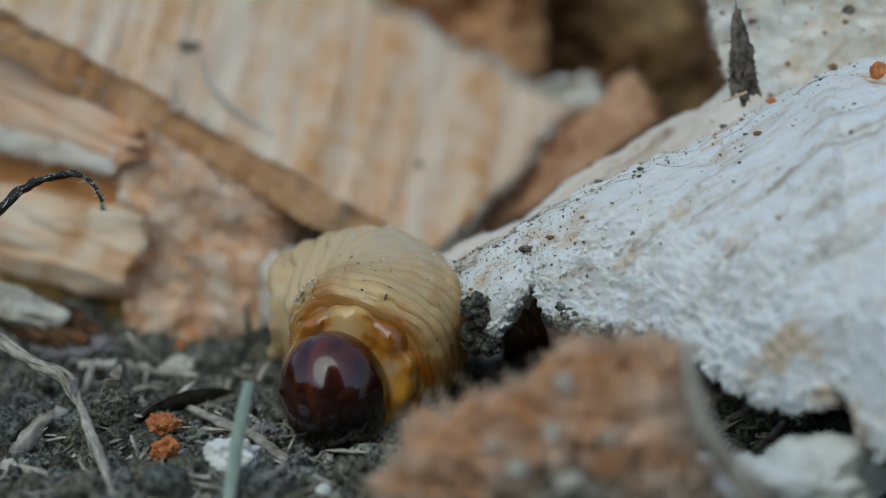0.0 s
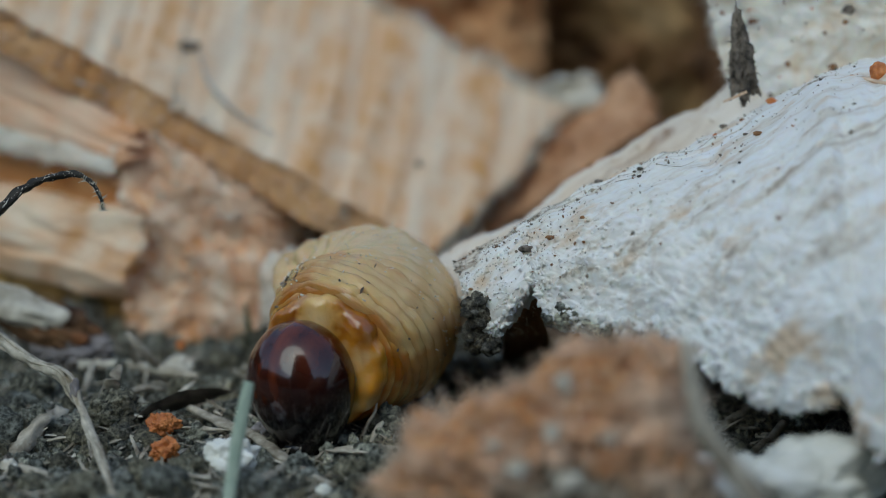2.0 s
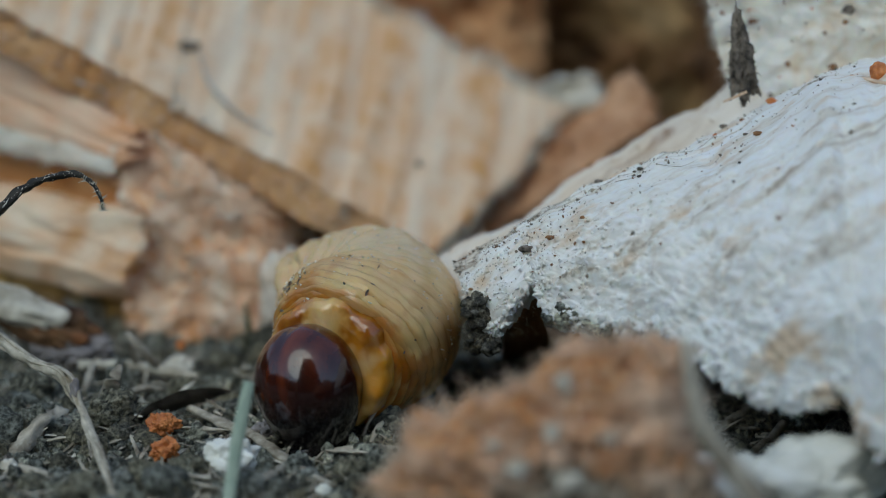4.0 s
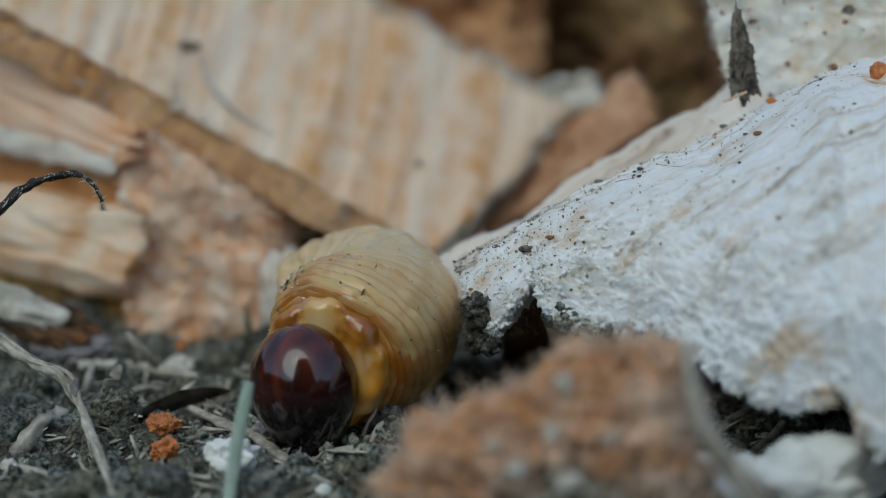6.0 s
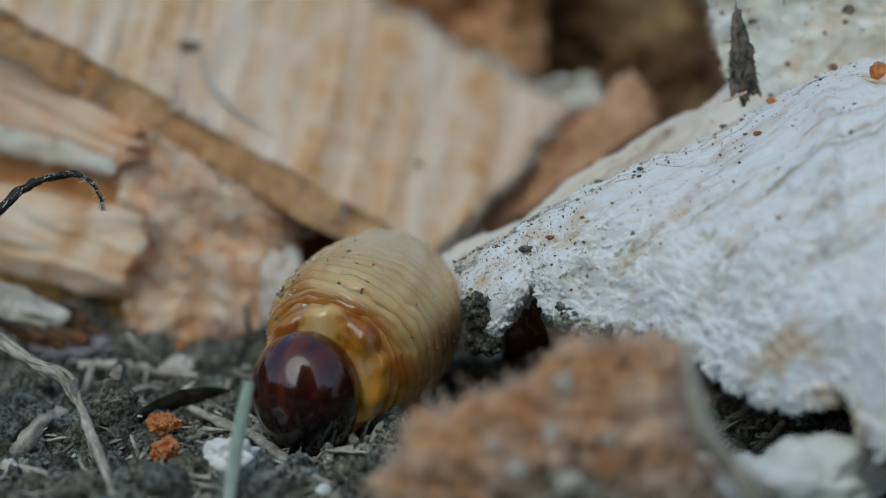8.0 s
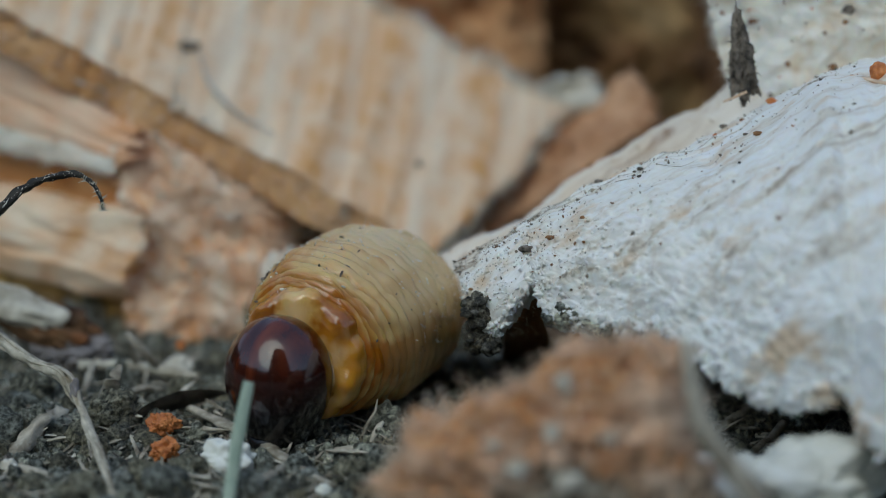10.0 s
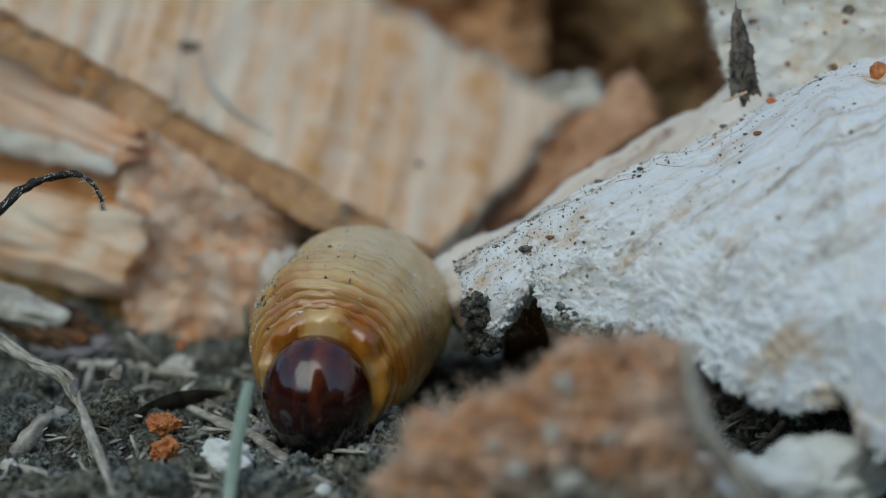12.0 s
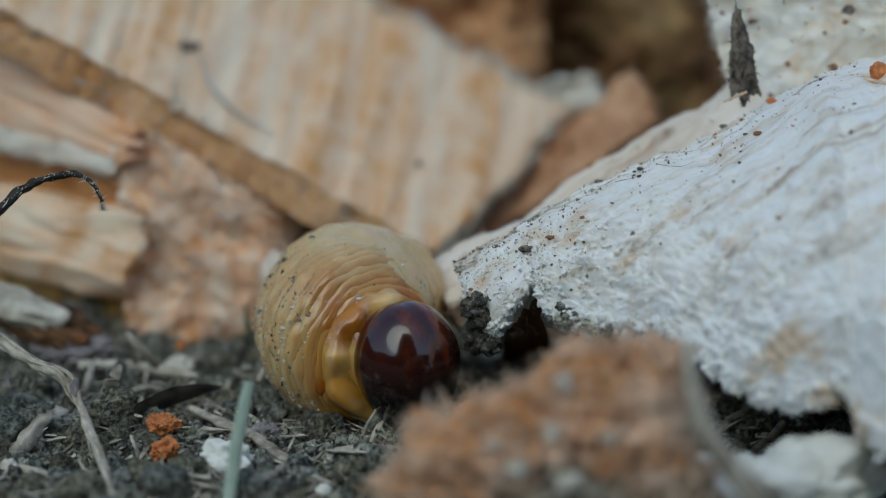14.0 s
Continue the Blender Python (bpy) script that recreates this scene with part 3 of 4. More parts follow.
def log_point(s, r):
    """Skin of the white log (mm): s runs along its ridge from the tip, r from the ridge (0) down the front (1) and back under it to the soil (2)."""
    s = max(s, 0.0)
    top = Vector((0.9, 9.7, 14.0)).lerp(Vector((42.5, 17.5, 32.5)), s)
    top.z += 5.2 * s * (1 - s) + 0.8 * math.sin(s * 9) * s + 0.5 * noise.noise(Vector((s * 22, 1, 1)))
    low = log_low(s)
    low.z += (0.9 * noise.noise(Vector((s * 30, 2, 0))) * min(1, r) ** 9 + (1.1 * noise.noise(Vector((s * 80, 5, 0))) + 0.7 * noise.noise(Vector((s * 190, 8, 0)))) * min(1, r) ** 40)
    back = Vector((6, 28, -1.5)).lerp(Vector((52, 48, -1.5)), s)
    if r <= 1:
        p = top.lerp(low, r) + Vector((-0.2, -0.5, 0.75)) * (1 - abs(2 * r - 1) ** 3) * (1.7 + 4.6 * min(s, 1.1))
        p += (Vector((0, -180, 63)) - p) * 0.03 * min(1, max(0, (s - 0.25) / 0.6)) * math.sin(math.pi * r)
    elif r <= 2:
        under = Vector((7, 16, 7)).lerp(Vector((46, 6, 8)), s)
        t = r - 1
        p = low * (1 - t) ** 2 + under * 2 * t * (1 - t) + back * t * t
    else:
        t = r - 2
        p = back.lerp(top, t) + Vector((0, 0.6, 0.5)) * 14 * t * (1 - t)
    f = min(r, 1.0)
    lines = max(0.0, 1 - f * 2.2) * max(0.0, 1 - s * 1.1)
    w = 14 + 26 * min(s, 1.2)
    d = 0.9 * turb(p * 0.13, 3) + 0.9 * lines * noise.noise(Vector((s * 2.5, f * w * 1.3, 3))) + 0.4 * lines * noise.noise(Vector((s * 6, f * w * 3.5, 6))) + 0.22 * turb(p * 0.5, 3)
    crumb = 1 - noise.voronoi(p * 0.95 + Vector((0, 0, turb(p * 0.4, 2))))[0][0]
    soft = min(1, max(0.0, f - 0.12) * 3.2) * min(1, 0.25 + s * 4)
    d += (0.36 * crumb + 0.3 * turb(p * 0.5 + Vector((7, 3, 0)), 4) + 0.16 * turb(p * 1.4, 3)) * soft
    d *= 0.4 + 0.6 * min(1, s * 5)
    return p + Vector((-0.2, -0.7, 0.7)) * d * (1 if r <= 1 else max(0.2, 1 - (r - 1) * 3))


def build_log():
    ns, front, rest = 330, 230, 40
    S = [-0.03 + 1.45 * i / ns for i in range(ns + 1)]
    R = [j / front for j in range(front)] + [1 + 2 * j / rest for j in range(rest)]
    n = len(R)
    m = axes((2, 8, 12), (41.6, 8, 18), (0, 0, 1))
    inv = m.inverted()
    verts = [inv @ (log_point(s, r) * MM) for s in S for r in R]
    faces = [(i * n + j, i * n + (j + 1) % n, (i + 1) * n + (j + 1) % n, (i + 1) * n + j) for i in range(ns) for j in range(n)]
    faces += [tuple(range(n))[::-1], tuple(ns * n + j for j in range(n))]
    base = thing("white_log", "white split log of soft pith wood speckled with dirt", "wood log")
    base.matrix_basis = m
    me = mesh("log_body", verts, faces, WHITE)
    me.materials.append(CAVITY)
    for i, p in enumerate(me.polygons):
        if i < ns * n and front + 2 <= i % n < front + rest // 2:
            p.material_index = 1
    part("log_body", me, base)
    rng = np.random.default_rng(12)

    def sprinkle(name, spots, materials, label, sub=1):
        v0, f0 = ico(sub)
        vs, fs = [], []
        for ss, rr, size, lift in spots:
            c = log_point(ss, rr) + Vector((0, -lift, lift))
            k = len(vs)
            sc = rng.uniform(0.6, 1.5, 3) * size
            vs += [inv @ ((c + Vector((v.x * sc[0], v.y * sc[1], v.z * sc[2])) * (1 + 0.4 * rng.normal())) * MM) for v in v0]
            fs += [tuple(q + k for q in f) for f in f0]
        me2 = mesh(name, vs, fs, materials[0], sub > 1)
        for mt in materials[1:]:
            me2.materials.append(mt)
        for i, p in enumerate(me2.polygons):
            p.material_index = (i // len(f0)) % len(materials)
        tagged(part(name, me2, base, label), kind="stuff")

    sprinkle("dirt_specks", [(rng.uniform(0.02, 0.95) ** 1.3, min(0.9, rng.exponential(0.13)) if i % 4 else rng.uniform(0.0, 0.8), 0.035 * (0.17 / 0.035) ** (rng.random() ** 3.5), 0.08) for i in range(800)], (FLAKE, SPECK, FLAKE, SPECK, STRAW), "dark and brown specks of dirt")
    sprinkle("tip_dirt", [(0.32 * rng.random() ** 1.2, rng.uniform(0.1, 1.0), 0.03 * (0.13 / 0.03) ** (rng.random() ** 2.5), 0.08) for i in range(420)], (FLAKE, SPECK, FLAKE, STRAW), "fine dirt specks on the tip")
    sprinkle("loose_pith", [(rng.uniform(0.0, 1.0), 1 - 0.6 * rng.random() ** 1.6, rng.uniform(0.06, 0.2), -0.06) for i in range(1500)], (WHITE,), "loose crumbly white pith grains", 2)
    sprinkle("torn_edge", [(rng.uniform(0.0, 1.0), rng.uniform(0.965, 1.02), rng.uniform(0.1, 0.42), 0.0) for i in range(800)], (WHITE,), "torn white crumbs along the lower edge", 2)
    for ss, rr, size, mt in ((0.155, 0.68, 0.62, FLAKE), (0.43, 0.10, 0.3, FLAKE), (0.335, 0.03, 0.36, FLAKE), (0.23, 0.50, 0.42, SPECK), (0.70, 0.2, 0.36, SPECK), (0.73, 0.04, 0.5, RUSTBIT), (0.60, 0.06, 0.22, RUSTBIT), (0.1, 0.25, 0.2, FLAKE), (0.62, 0.02, 0.4, FLAKE), (0.31, 0.42, 0.25, SPECK)):
        v, f = lump((size, size * 0.7, size * 0.55), ss * 90, 3, 0.5, 1.6)
        c = log_point(ss, rr) + Vector((0, -0.15, 0.15))
        part("dirt_fleck", mesh("dirt_fleck", [inv @ (x + c * MM) for x in v], f, mt), base)
    for k, (s0, s1, rr, r0) in enumerate(((0.03, 0.36, 0.035, 0.16), (0.08, 0.33, 0.09, 0.12), (0.22, 0.52, 0.13, 0.15), (0.30, 0.50, 0.05, 0.12), (0.16, 0.30, 0.17, 0.1), (0.36, 0.56, 0.20, 0.12), (0.78, 0.86, 0.10, 0.3), (0.45, 0.62, 0.09, 0.1), (0.05, 0.2, 0.14, 0.1), (0.12, 0.4, 0.06, 0.09))):
        pts = [log_point(s0 + (s1 - s0) * q / 7, rr + 0.012 * math.sin(q * 1.7 + k)) + Vector((0, -0.05, 0.02)) for q in range(8)]
        v, f = tube(pts, [r0 * 0.15] + [r0 * 0.55] * 6 + [r0 * 0.15], 7, 0.5, k, 0.5)
        part("grain_line", mesh("grain_line", [inv @ x for x in v], f, GRAINLINE), base, "greyed grain line")
    for at, rad, mt, seed in (((3.2, 3.3, 11.2), (1.4, 1.6, 2.0), EARTH, 31), ((3.0, 3.3, 9.1), (1.2, 1.5, 1.6), EARTH, 32), ((4.3, 2.7, 8.5), (1.2, 1.4, 1.0), EARTH, 33), ((11.2, -0.2, 11.7), (2.2, 1.6, 1.3), CLOD, 34), ((14.1, -2.3, 11.3), (2.0, 1.6, 1.1), CLOD, 35)):
        v, f = lump(tuple(q * 0.8 for q in rad), seed, 4, 0.4, 2.0, 0.1)
        f = [tuple(q) for q in f]
        for i in range(70):
            d = Vector(rng.normal(0, 1, 3)).normalized()
            r = 0.14 + 0.42 * rng.random() ** 2
            v2, f2 = lump((r, r * 0.9, r * 0.8), seed + i * 1.3, 2, 0.5)
            c = V(d.x * rad[0], d.y * rad[1], d.z * rad[2]) * rng.uniform(0.75, 1.0)
            f += [tuple(q + len(v) for q in g) for g in f2]
            v += [q + c for q in v2]
        part("stuck_soil", mesh("stuck_soil", [inv @ (x + Vector(at) * MM) for x in v], f, mt), base, "crumbly soil stuck under the edge")
    fuzz("edge_fibre", me, PALEBIT, base, 3, 900, (0.2, 0.8), (0.03, 0.08), lambda p, nn: p.z < -3 and nn.z < 0.2 and p.x < 44, "white torn fibres along the lower edge")


def rough_bend(a, b):
    def bend(p, nr):
        return p + nr * (a * turb(p * 0.09, 4) + b * turb(p * 0.45, 4)) + Vector((0.8 * noise.noise(p * 0.2), 0, 0.8 * noise.noise(p * 0.2 + Vector((9, 0, 0)))))
    return bend


def build_back():
    def piece(name, label, category, size, n, a, b, material, m):
        ob = thing(name, label, category)
        ob.matrix_basis = m
        me = block_mesh("chunk_body", size, n, rough_bend(a, b), material)
        part("chunk_body", me, ob)
        fuzz("torn_fibre", me, material, ob, int(size[0]), min(900, int(size[0] * size[2] * 1.2)), (0.3, 1.1), (0.05, 0.16), lambda p, q: q.y < 0.3, "torn fibres standing off the wood")
        rng = np.random.default_rng(int(size[0]))
        face = [p for p in me.polygons if p.normal.y < -0.4]
        for i in range(8):
            p = face[rng.integers(0, len(face))]
            r = rng.uniform(0.04, 0.09) * min(size)
            v, f = lump((r * rng.uniform(1, 2.2), r * 0.5, r), i + size[0], 3, 0.6, 1.8, 0.1)
            part("flake", mesh("flake", v, f, material), ob, "", Matrix.Translation(p.center))
        return ob

    m = axes((50.9, 32.0, 24), (1, -0.15, 0.3), (-0.42, 0, 1))
    base = thing("white_chunk", "white porous wood chunk with brown specks behind the log", "wood chunk")
    base.matrix_basis = m
    me = block_mesh("chunk_body", (38, 22, 43.7), (150, 50, 170), rough_bend(1.5, 0.6), CHUNK)
    part("chunk_body", me, base)
    rng = np.random.default_rng(33)
    face = [p for p in me.polygons if p.normal.y < -0.5 and p.center.x < 0.002 and p.center.z > 0]
    for i in range(90):
        p = face[rng.integers(0, len(face))]
        r = 0.1 * (0.5 / 0.1) ** (rng.random() ** 1.6)
        v, f = lump((r * rng.uniform(0.7, 1.6), r * 0.4, r), i + 300, 2, 0.4)
        part("dirt_fleck", mesh("dirt_fleck", v, f, (FLAKE, SPECK, SPECK, RUSTBIT, SPECK)[i % 5]), base, "", Matrix.Translation(p.center))
    fuzz("chunk_fibre", me, PALEBIT, base, 35, 600, (0.3, 1.1), (0.05, 0.12), lambda p, n: n.x < -0.5 and p.z > 0)
    piece("bark_chunk", "orange-brown crumbling bark chunk behind the slab", "bark", (30, 26, 40), (60, 30, 60), 4.0, 1.8, BARK, axes((-1.5, 108, 17.5), (1, 0.05, 0), (0, 0.16, 1)))
    # two dark pieces at the back hold the gap's shade in their colour
    piece("shaded_back_wood", "brown wood with ochre lumps, shade put into its colour", "rotten wood", (62, 26, 46), (100, 30, 70), 3.0, 2.2, SHADED_WOOD, axes((42, 119, 15), (1, -0.1, 0), (0, 0.02, 1)))
    piece("gap_shade_chunk", "dark chunk standing in for the shade of a deep gap", "rotten wood", (16, 20, 40), (30, 30, 50), 2.0, 1.0, BARK_GAPSHADE, axes((43.0, 82.7, 25.8), (1, 0.05, 0), (0, 0.1, 1)))
    # added filler: gives the shaded gap under the slab its brown tone
    piece("slab_gap_filler", "dark brown filler added for the shade under the slab", "rotten wood", (26, 10, 18), (50, 20, 36), 1.2, 0.9, CAVITY, axes((-10, 56, 6), (0.95, -0.1, -0.2), (0, 0.25, 1)))
    piece("rust_splint", "rust-brown wood splint wedged behind the log", "wood splint", (38, 12, 12), (90, 30, 30), 1.3, 0.8, RUST, axes((10.7, 56.9, 6.9), (0.74, 0.10, 0.50), (-0.5, -0.3, 0.7)))
    piece("pale_splint", "long pale splint lying along the back of the log", "wood splint", (38, 7, 6), (90, 16, 16), 0.6, 0.35, BEIGE, axes((16.6, 21.8, 16.7), (0.82, 0.16, 0.50), (-0.4, -0.3, 0.8)))
    piece("white_chip", "fuzzy white wood chip behind the slab", "wood chip", (7, 4, 5), (30, 16, 20), 1.5, 0.7, PALEBIT, axes((15.0, 66, 19.8), (1, 0.05, 0.1), (0, 0.1, 1)))


def build_front():
    base = thing("fibre_clump", "torn orange-brown clump of shredded wood fibre", "wood clump", (7.7, -31.0, 0.9))
    rng = np.random.default_rng(7)
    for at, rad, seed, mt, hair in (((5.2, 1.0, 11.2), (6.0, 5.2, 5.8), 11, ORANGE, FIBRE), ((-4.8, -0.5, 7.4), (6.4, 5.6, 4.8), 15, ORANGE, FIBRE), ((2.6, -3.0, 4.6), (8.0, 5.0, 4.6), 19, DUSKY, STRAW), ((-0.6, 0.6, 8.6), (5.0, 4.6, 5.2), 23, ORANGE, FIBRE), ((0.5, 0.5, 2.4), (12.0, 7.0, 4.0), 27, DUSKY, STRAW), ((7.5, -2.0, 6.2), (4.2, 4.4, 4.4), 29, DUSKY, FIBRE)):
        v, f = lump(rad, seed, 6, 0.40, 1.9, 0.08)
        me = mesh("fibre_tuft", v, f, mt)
        tuft = part("fibre_tuft", me, base, "dark brown tuft" if mt is DUSKY else "peach and orange tuft", pose(at[0] * MM, at[1] * MM, at[2] * MM))
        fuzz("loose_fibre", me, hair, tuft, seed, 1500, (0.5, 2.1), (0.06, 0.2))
    for k, (x, y, z, r) in enumerate(((0.2, -4.8, 12.2, 0.55), (-2.1, -5.8, 9.8, 0.55), (1.3, -6.0, 8.8, 0.65), (1.2, -2.8, 15.4, 0.7), (-4.2, -4.8, 11.2, 0.4), (4.4, -4.8, 11.8, 0.4))):
        v, f = lump((r * (0.8 + k % 3 * 0.3), r * 0.6, r * 0.9), k + 40, 4, 1.2, 1.6, 0.25)
        part("white_crumb", mesh("white_crumb", v, f, PALEBIT), base, "pale wood crumb", pose(x * MM, y * MM, z * MM))
    w = [(17.8, -33.2, 19.5), (18.2, -35.0, 16.6), (18.9, -35.7, 13.8), (20.9, -36.4, 10.9), (23.0, -38.0, 8.5), (27.1, -42.3, 3.8), on_soil(*(30.9, -44.5, 0.0))]
    stalk("grey_stem", "curved grey dry stem bent over the soil", "stem", w, [0.35, 0.7, 0.85, 0.92, 0.95, 0.9, 0.8], STRAW, 0.15, 3)
    clod("pale_chip", "smooth pale wood chip lying on soil", "wood chip", (29.8, -19.7, 3.5), (6.6, 4.5, 3.4), WAX, 21, 20, sub=5, rough=0.45, freq=1.1)
    clod("pale_chip", "smooth pale wood chip lying on soil", "wood chip", (21.6, -21.3, 2.8), (5.6, 3.4, 3.3), WAX, 22, -10, sub=5, rough=0.4, freq=1.1)


def build_light_blocker():
    """Unseen dark ring, added to block low skylight all round, well out of view."""
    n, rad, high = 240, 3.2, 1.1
    # added tall stretch behind the camera cuts into the bright reflection on the head
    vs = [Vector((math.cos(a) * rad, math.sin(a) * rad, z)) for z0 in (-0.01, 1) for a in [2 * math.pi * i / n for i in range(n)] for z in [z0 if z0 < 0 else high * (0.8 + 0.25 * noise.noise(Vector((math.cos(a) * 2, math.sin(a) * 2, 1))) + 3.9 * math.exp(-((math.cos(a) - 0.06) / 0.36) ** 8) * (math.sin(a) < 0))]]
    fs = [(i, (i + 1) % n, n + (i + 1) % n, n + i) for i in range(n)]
    ob = new("backdrop", mesh("backdrop", vs, fs, BLOCKER))
    tagged(ob, "unseen dark ring added to block low skylight", "backdrop", kind="structure")


build_ground()
build_light_blocker()
VIEW = (-52, 48, -24, 52)
build_crumbs("soil_grains", 11000, 4, (0.14, 0.5), VIEW, SOIL, "fine grey soil grains", 1, 0.2, True)
build_crumbs("soil_crumbs", 2500, 9, (0.45, 1.3), VIEW, CLOD, "loose grey soil crumbs of all sizes", 3, 0.07)
build_crumbs("soil_clumps", 620, 13, (0.7, 1.9), VIEW, CLOD, "larger grey clumps of soil lying about", 4, 0.035, False, ((-24.1, 5.6, 0.0), (-25.8, -1.5, 0.0), (-18.7, -6.8, 0.0), (-16.0, -1.5, 0.0), (-18.8, 5.6, 0.0), (-28.2, 1.6, 0.0), (-6.3, -1.5, 0.0), (-26.6, 21.4, 0.0), (-39.1, 21.6, 0.0), (-35.4, 21.6, 0.0), (-38.0, 26.5, 0.0), (-43.7, 24.5, 0.0), (-35.8, 13.3, 0.0)))
build_crumbs("fine_crumbs", 9000, 5, (0.16, 0.55), (-46, 2, -16, 32), CLOD, "fine pale grey crumbs strewn over the soil", 1, 0.2, True)
build_litter("straw_bits", 1700, 6, VIEW, (1.0, 5.0), (0.15, 0.5), STRAW, "small broken bits of dry straw on the soil")
build_litter("wood_bits", 160, 8, VIEW, (0.4, 1.3), (0.2, 0.5), PALEBIT, "small pale wood shavings on the soil")
build_litter("bark_bits", 260, 18, VIEW, (0.6, 2.4), (0.25, 0.7), FLAKE, "small dark bark scraps on the soil")
slab, slab_pose = build_slab()
build_billet()
build_log()
build_back()
build_front()


# ---- small things on the soil and the wood ----
def build_leaf():
    a, b = Vector((-28.6, 3.5, 0.6)), Vector((-20.0, 9.6, 1.4))
    d = b - a
    verts, faces, n, m = [], [], 28, 6
    side = Vector((0.1, -0.6, 0.75))
    for i in range(n + 1):
        t = i / n
        w = 1.5 * math.sin(math.pi * t ** 0.8) ** 0.8 + 0.05
        c = a + d * t + Vector((0, 0, 0.55 * math.sin(math.pi * t)))
        for j in range(m + 1):
            u = j / m * 2 - 1
            verts.append((c + side * u * w + Vector((0.2, 0.9, 0)) * (u * u * 0.5) - a + Vector((0, 0, 0.12 * noise.noise(Vector((t * 9, u * 2, 0)))))) * MM)
    k = len(verts)
    verts += [v + Vector((0.02, 0.12, 0.05)) * MM for v in verts]
    for i in range(n):
        for j in range(m):
            q = (i * (m + 1) + j, i * (m + 1) + j + 1, (i + 1) * (m + 1) + j + 1, (i + 1) * (m + 1) + j)
            faces += [q, tuple(x + k for x in q[::-1])]
    ob = new("dry_leaf", mesh("dry_leaf", verts, faces, LEAF))
    ob.location = a * MM
    return tagged(ob, "narrow dark dry leaf curled on the soil", "leaf")


def build_small():
    # black curled stem with bristles at its drooping tip
    pts = [(-49.4, -3.1, -0.5), (-45.3, 0.4, 13.8), (-41.7, 3.7, 19.0), (-39.4, 5.3, 21.3), (-37.3, 5.7, 22.7), (-35.2, 5.9, 23.4), (-33.2, 5.9, 23.5), (-31.9, 5.7, 22.6), (-31.2, 5.4, 21.4), (-31.0, 5.1, 20.3)]
    v, f = tube(pts, [0.62, 0.55, 0.48, 0.42, 0.36, 0.31, 0.26, 0.21, 0.16, 0.09], 10, 0.9, 4)
    base = thing("curled_stem", "thin blackened stem curling over, bristly at the tip", "stem")
    me = mesh("stem", v, f, STEM)
    part("stem", me, base)
    fuzz("bristles", me, PALEBIT, base, 4, 150, (0.25, 0.7), (0.03, 0.08), lambda p, n: p.z > 18.0 and (p.x > -34.5 or n.z < -0.3), "fine pale bristles")
    # straws and stalks
    run = [(-45.4, 8.7, 10.1), (-40.8, 4.2, 8.3), (-37.3, 1.8, 6.9), (-34.5, -0.4, 6.4), (-33.2, -1.7, 5.3), (-32.3, -3.1, 4.2), (-31.6, -4.4, 3.0), (-29.6, -9.8, 1.9), (-27.4, -15.9, 0.1), (-26.4, -20.4, -1.2)]
    base = thing("bent_stalk", "bent pale dry stalk lying over soil crumbs", "stalk")
    v, f = tube(run, [0.85, 0.75, 0.75, 0.68, 0.5, 0.42, 0.45, 0.42, 0.4, 0.35], 14, 0.45, 1, 0.7)
    part("stalk", mesh("stalk", v, f, PALESTRAW), base)
    for k, (dx, dz, r) in enumerate(((0.25, 0.5, 0.3), (-0.3, 0.35, 0.26), (0.45, 0.1, 0.24), (-0.1, -0.35, 0.3))):
        pts = [Vector(q) + Vector((dx + 0.15 * math.sin(i * 2.1 + k), -0.2, dz + 0.15 * math.cos(i * 1.7 + k))) * (1 if i < 5 else 0.55) for i, q in enumerate(run[:9])]
        v, f = tube(pts, [r, r * 1.2, r, r * 1.1, r * 0.7, r * 0.8, r, r * 0.8, r * 0.4], 8, 0.5, k + 30, 0.6)
        part("fibre_strip", mesh("fibre_strip", v, f, PALESTRAW if k % 2 else STRAW), base)
    v, f = lump((0.5, 0.45, 0.9), 77, 3, 0.5)
    part("node", mesh("node", v, f, STONE), base, "dark joint", Matrix.Translation(V(*(-32.9, -2.2, 5.5))))
    stalk("straw", "grey straw lying flat on the soil", "straw", [on_soil(*(-36.5, 19.9, 1.5)), on_soil(*(-30.8, 19.1, 1.7)), on_soil(*(-24.3, 17.6, 1.5))], [0.5, 0.6, 0.5], PALESTRAW, 0.3, 2, group="straws on the soil")
    stalk("straw", "frayed pale straw lying on the soil", "straw", [on_soil(*(-23.8, 6.8, 1.3)), on_soil(*(-20.1, 2.8, 1.2)), on_soil(*(-17.0, -0.9, 1.0)), on_soil(*(-13.1, -6.9, 0.8)), on_soil(*(-9.3, -12.5, 0.6))], [0.5, 0.85, 0.8, 0.7, 0.35], STRAW, 0.4, 3, 0.6, group="straws on the soil")
    stalk("straw", "thin pale straw lying on the soil", "straw", [on_soil(*(-9.8, -3.1, 0.7)), on_soil(*(-6.8, -4.0, 0.8)), on_soil(*(-3.4, -4.3, 0.6))], [0.22, 0.32, 0.25], STRAW, 0.3, 4, group="straws on the soil")
    stalk("straw", "short grey straw lying on the soil", "straw", [on_soil(*(-16.5, -15.5, 0.8)), on_soil(*(-15.2, -11.4, 0.9)), on_soil(*(-13.8, -7.5, 0.8))], [0.5, 0.55, 0.35], STRAW, 0.3, 5, group="straws on the soil")
    stalk("straw", "brown straw half sunk in soil crumbs", "straw", [on_soil(*(-37.1, -7.5, 0.7)), on_soil(*(-33.6, -8.9, 0.9)), on_soil(*(-29.8, -9.7, 0.6))], [0.45, 0.5, 0.4], STRAW, 0.35, 6, group="straws on the soil")
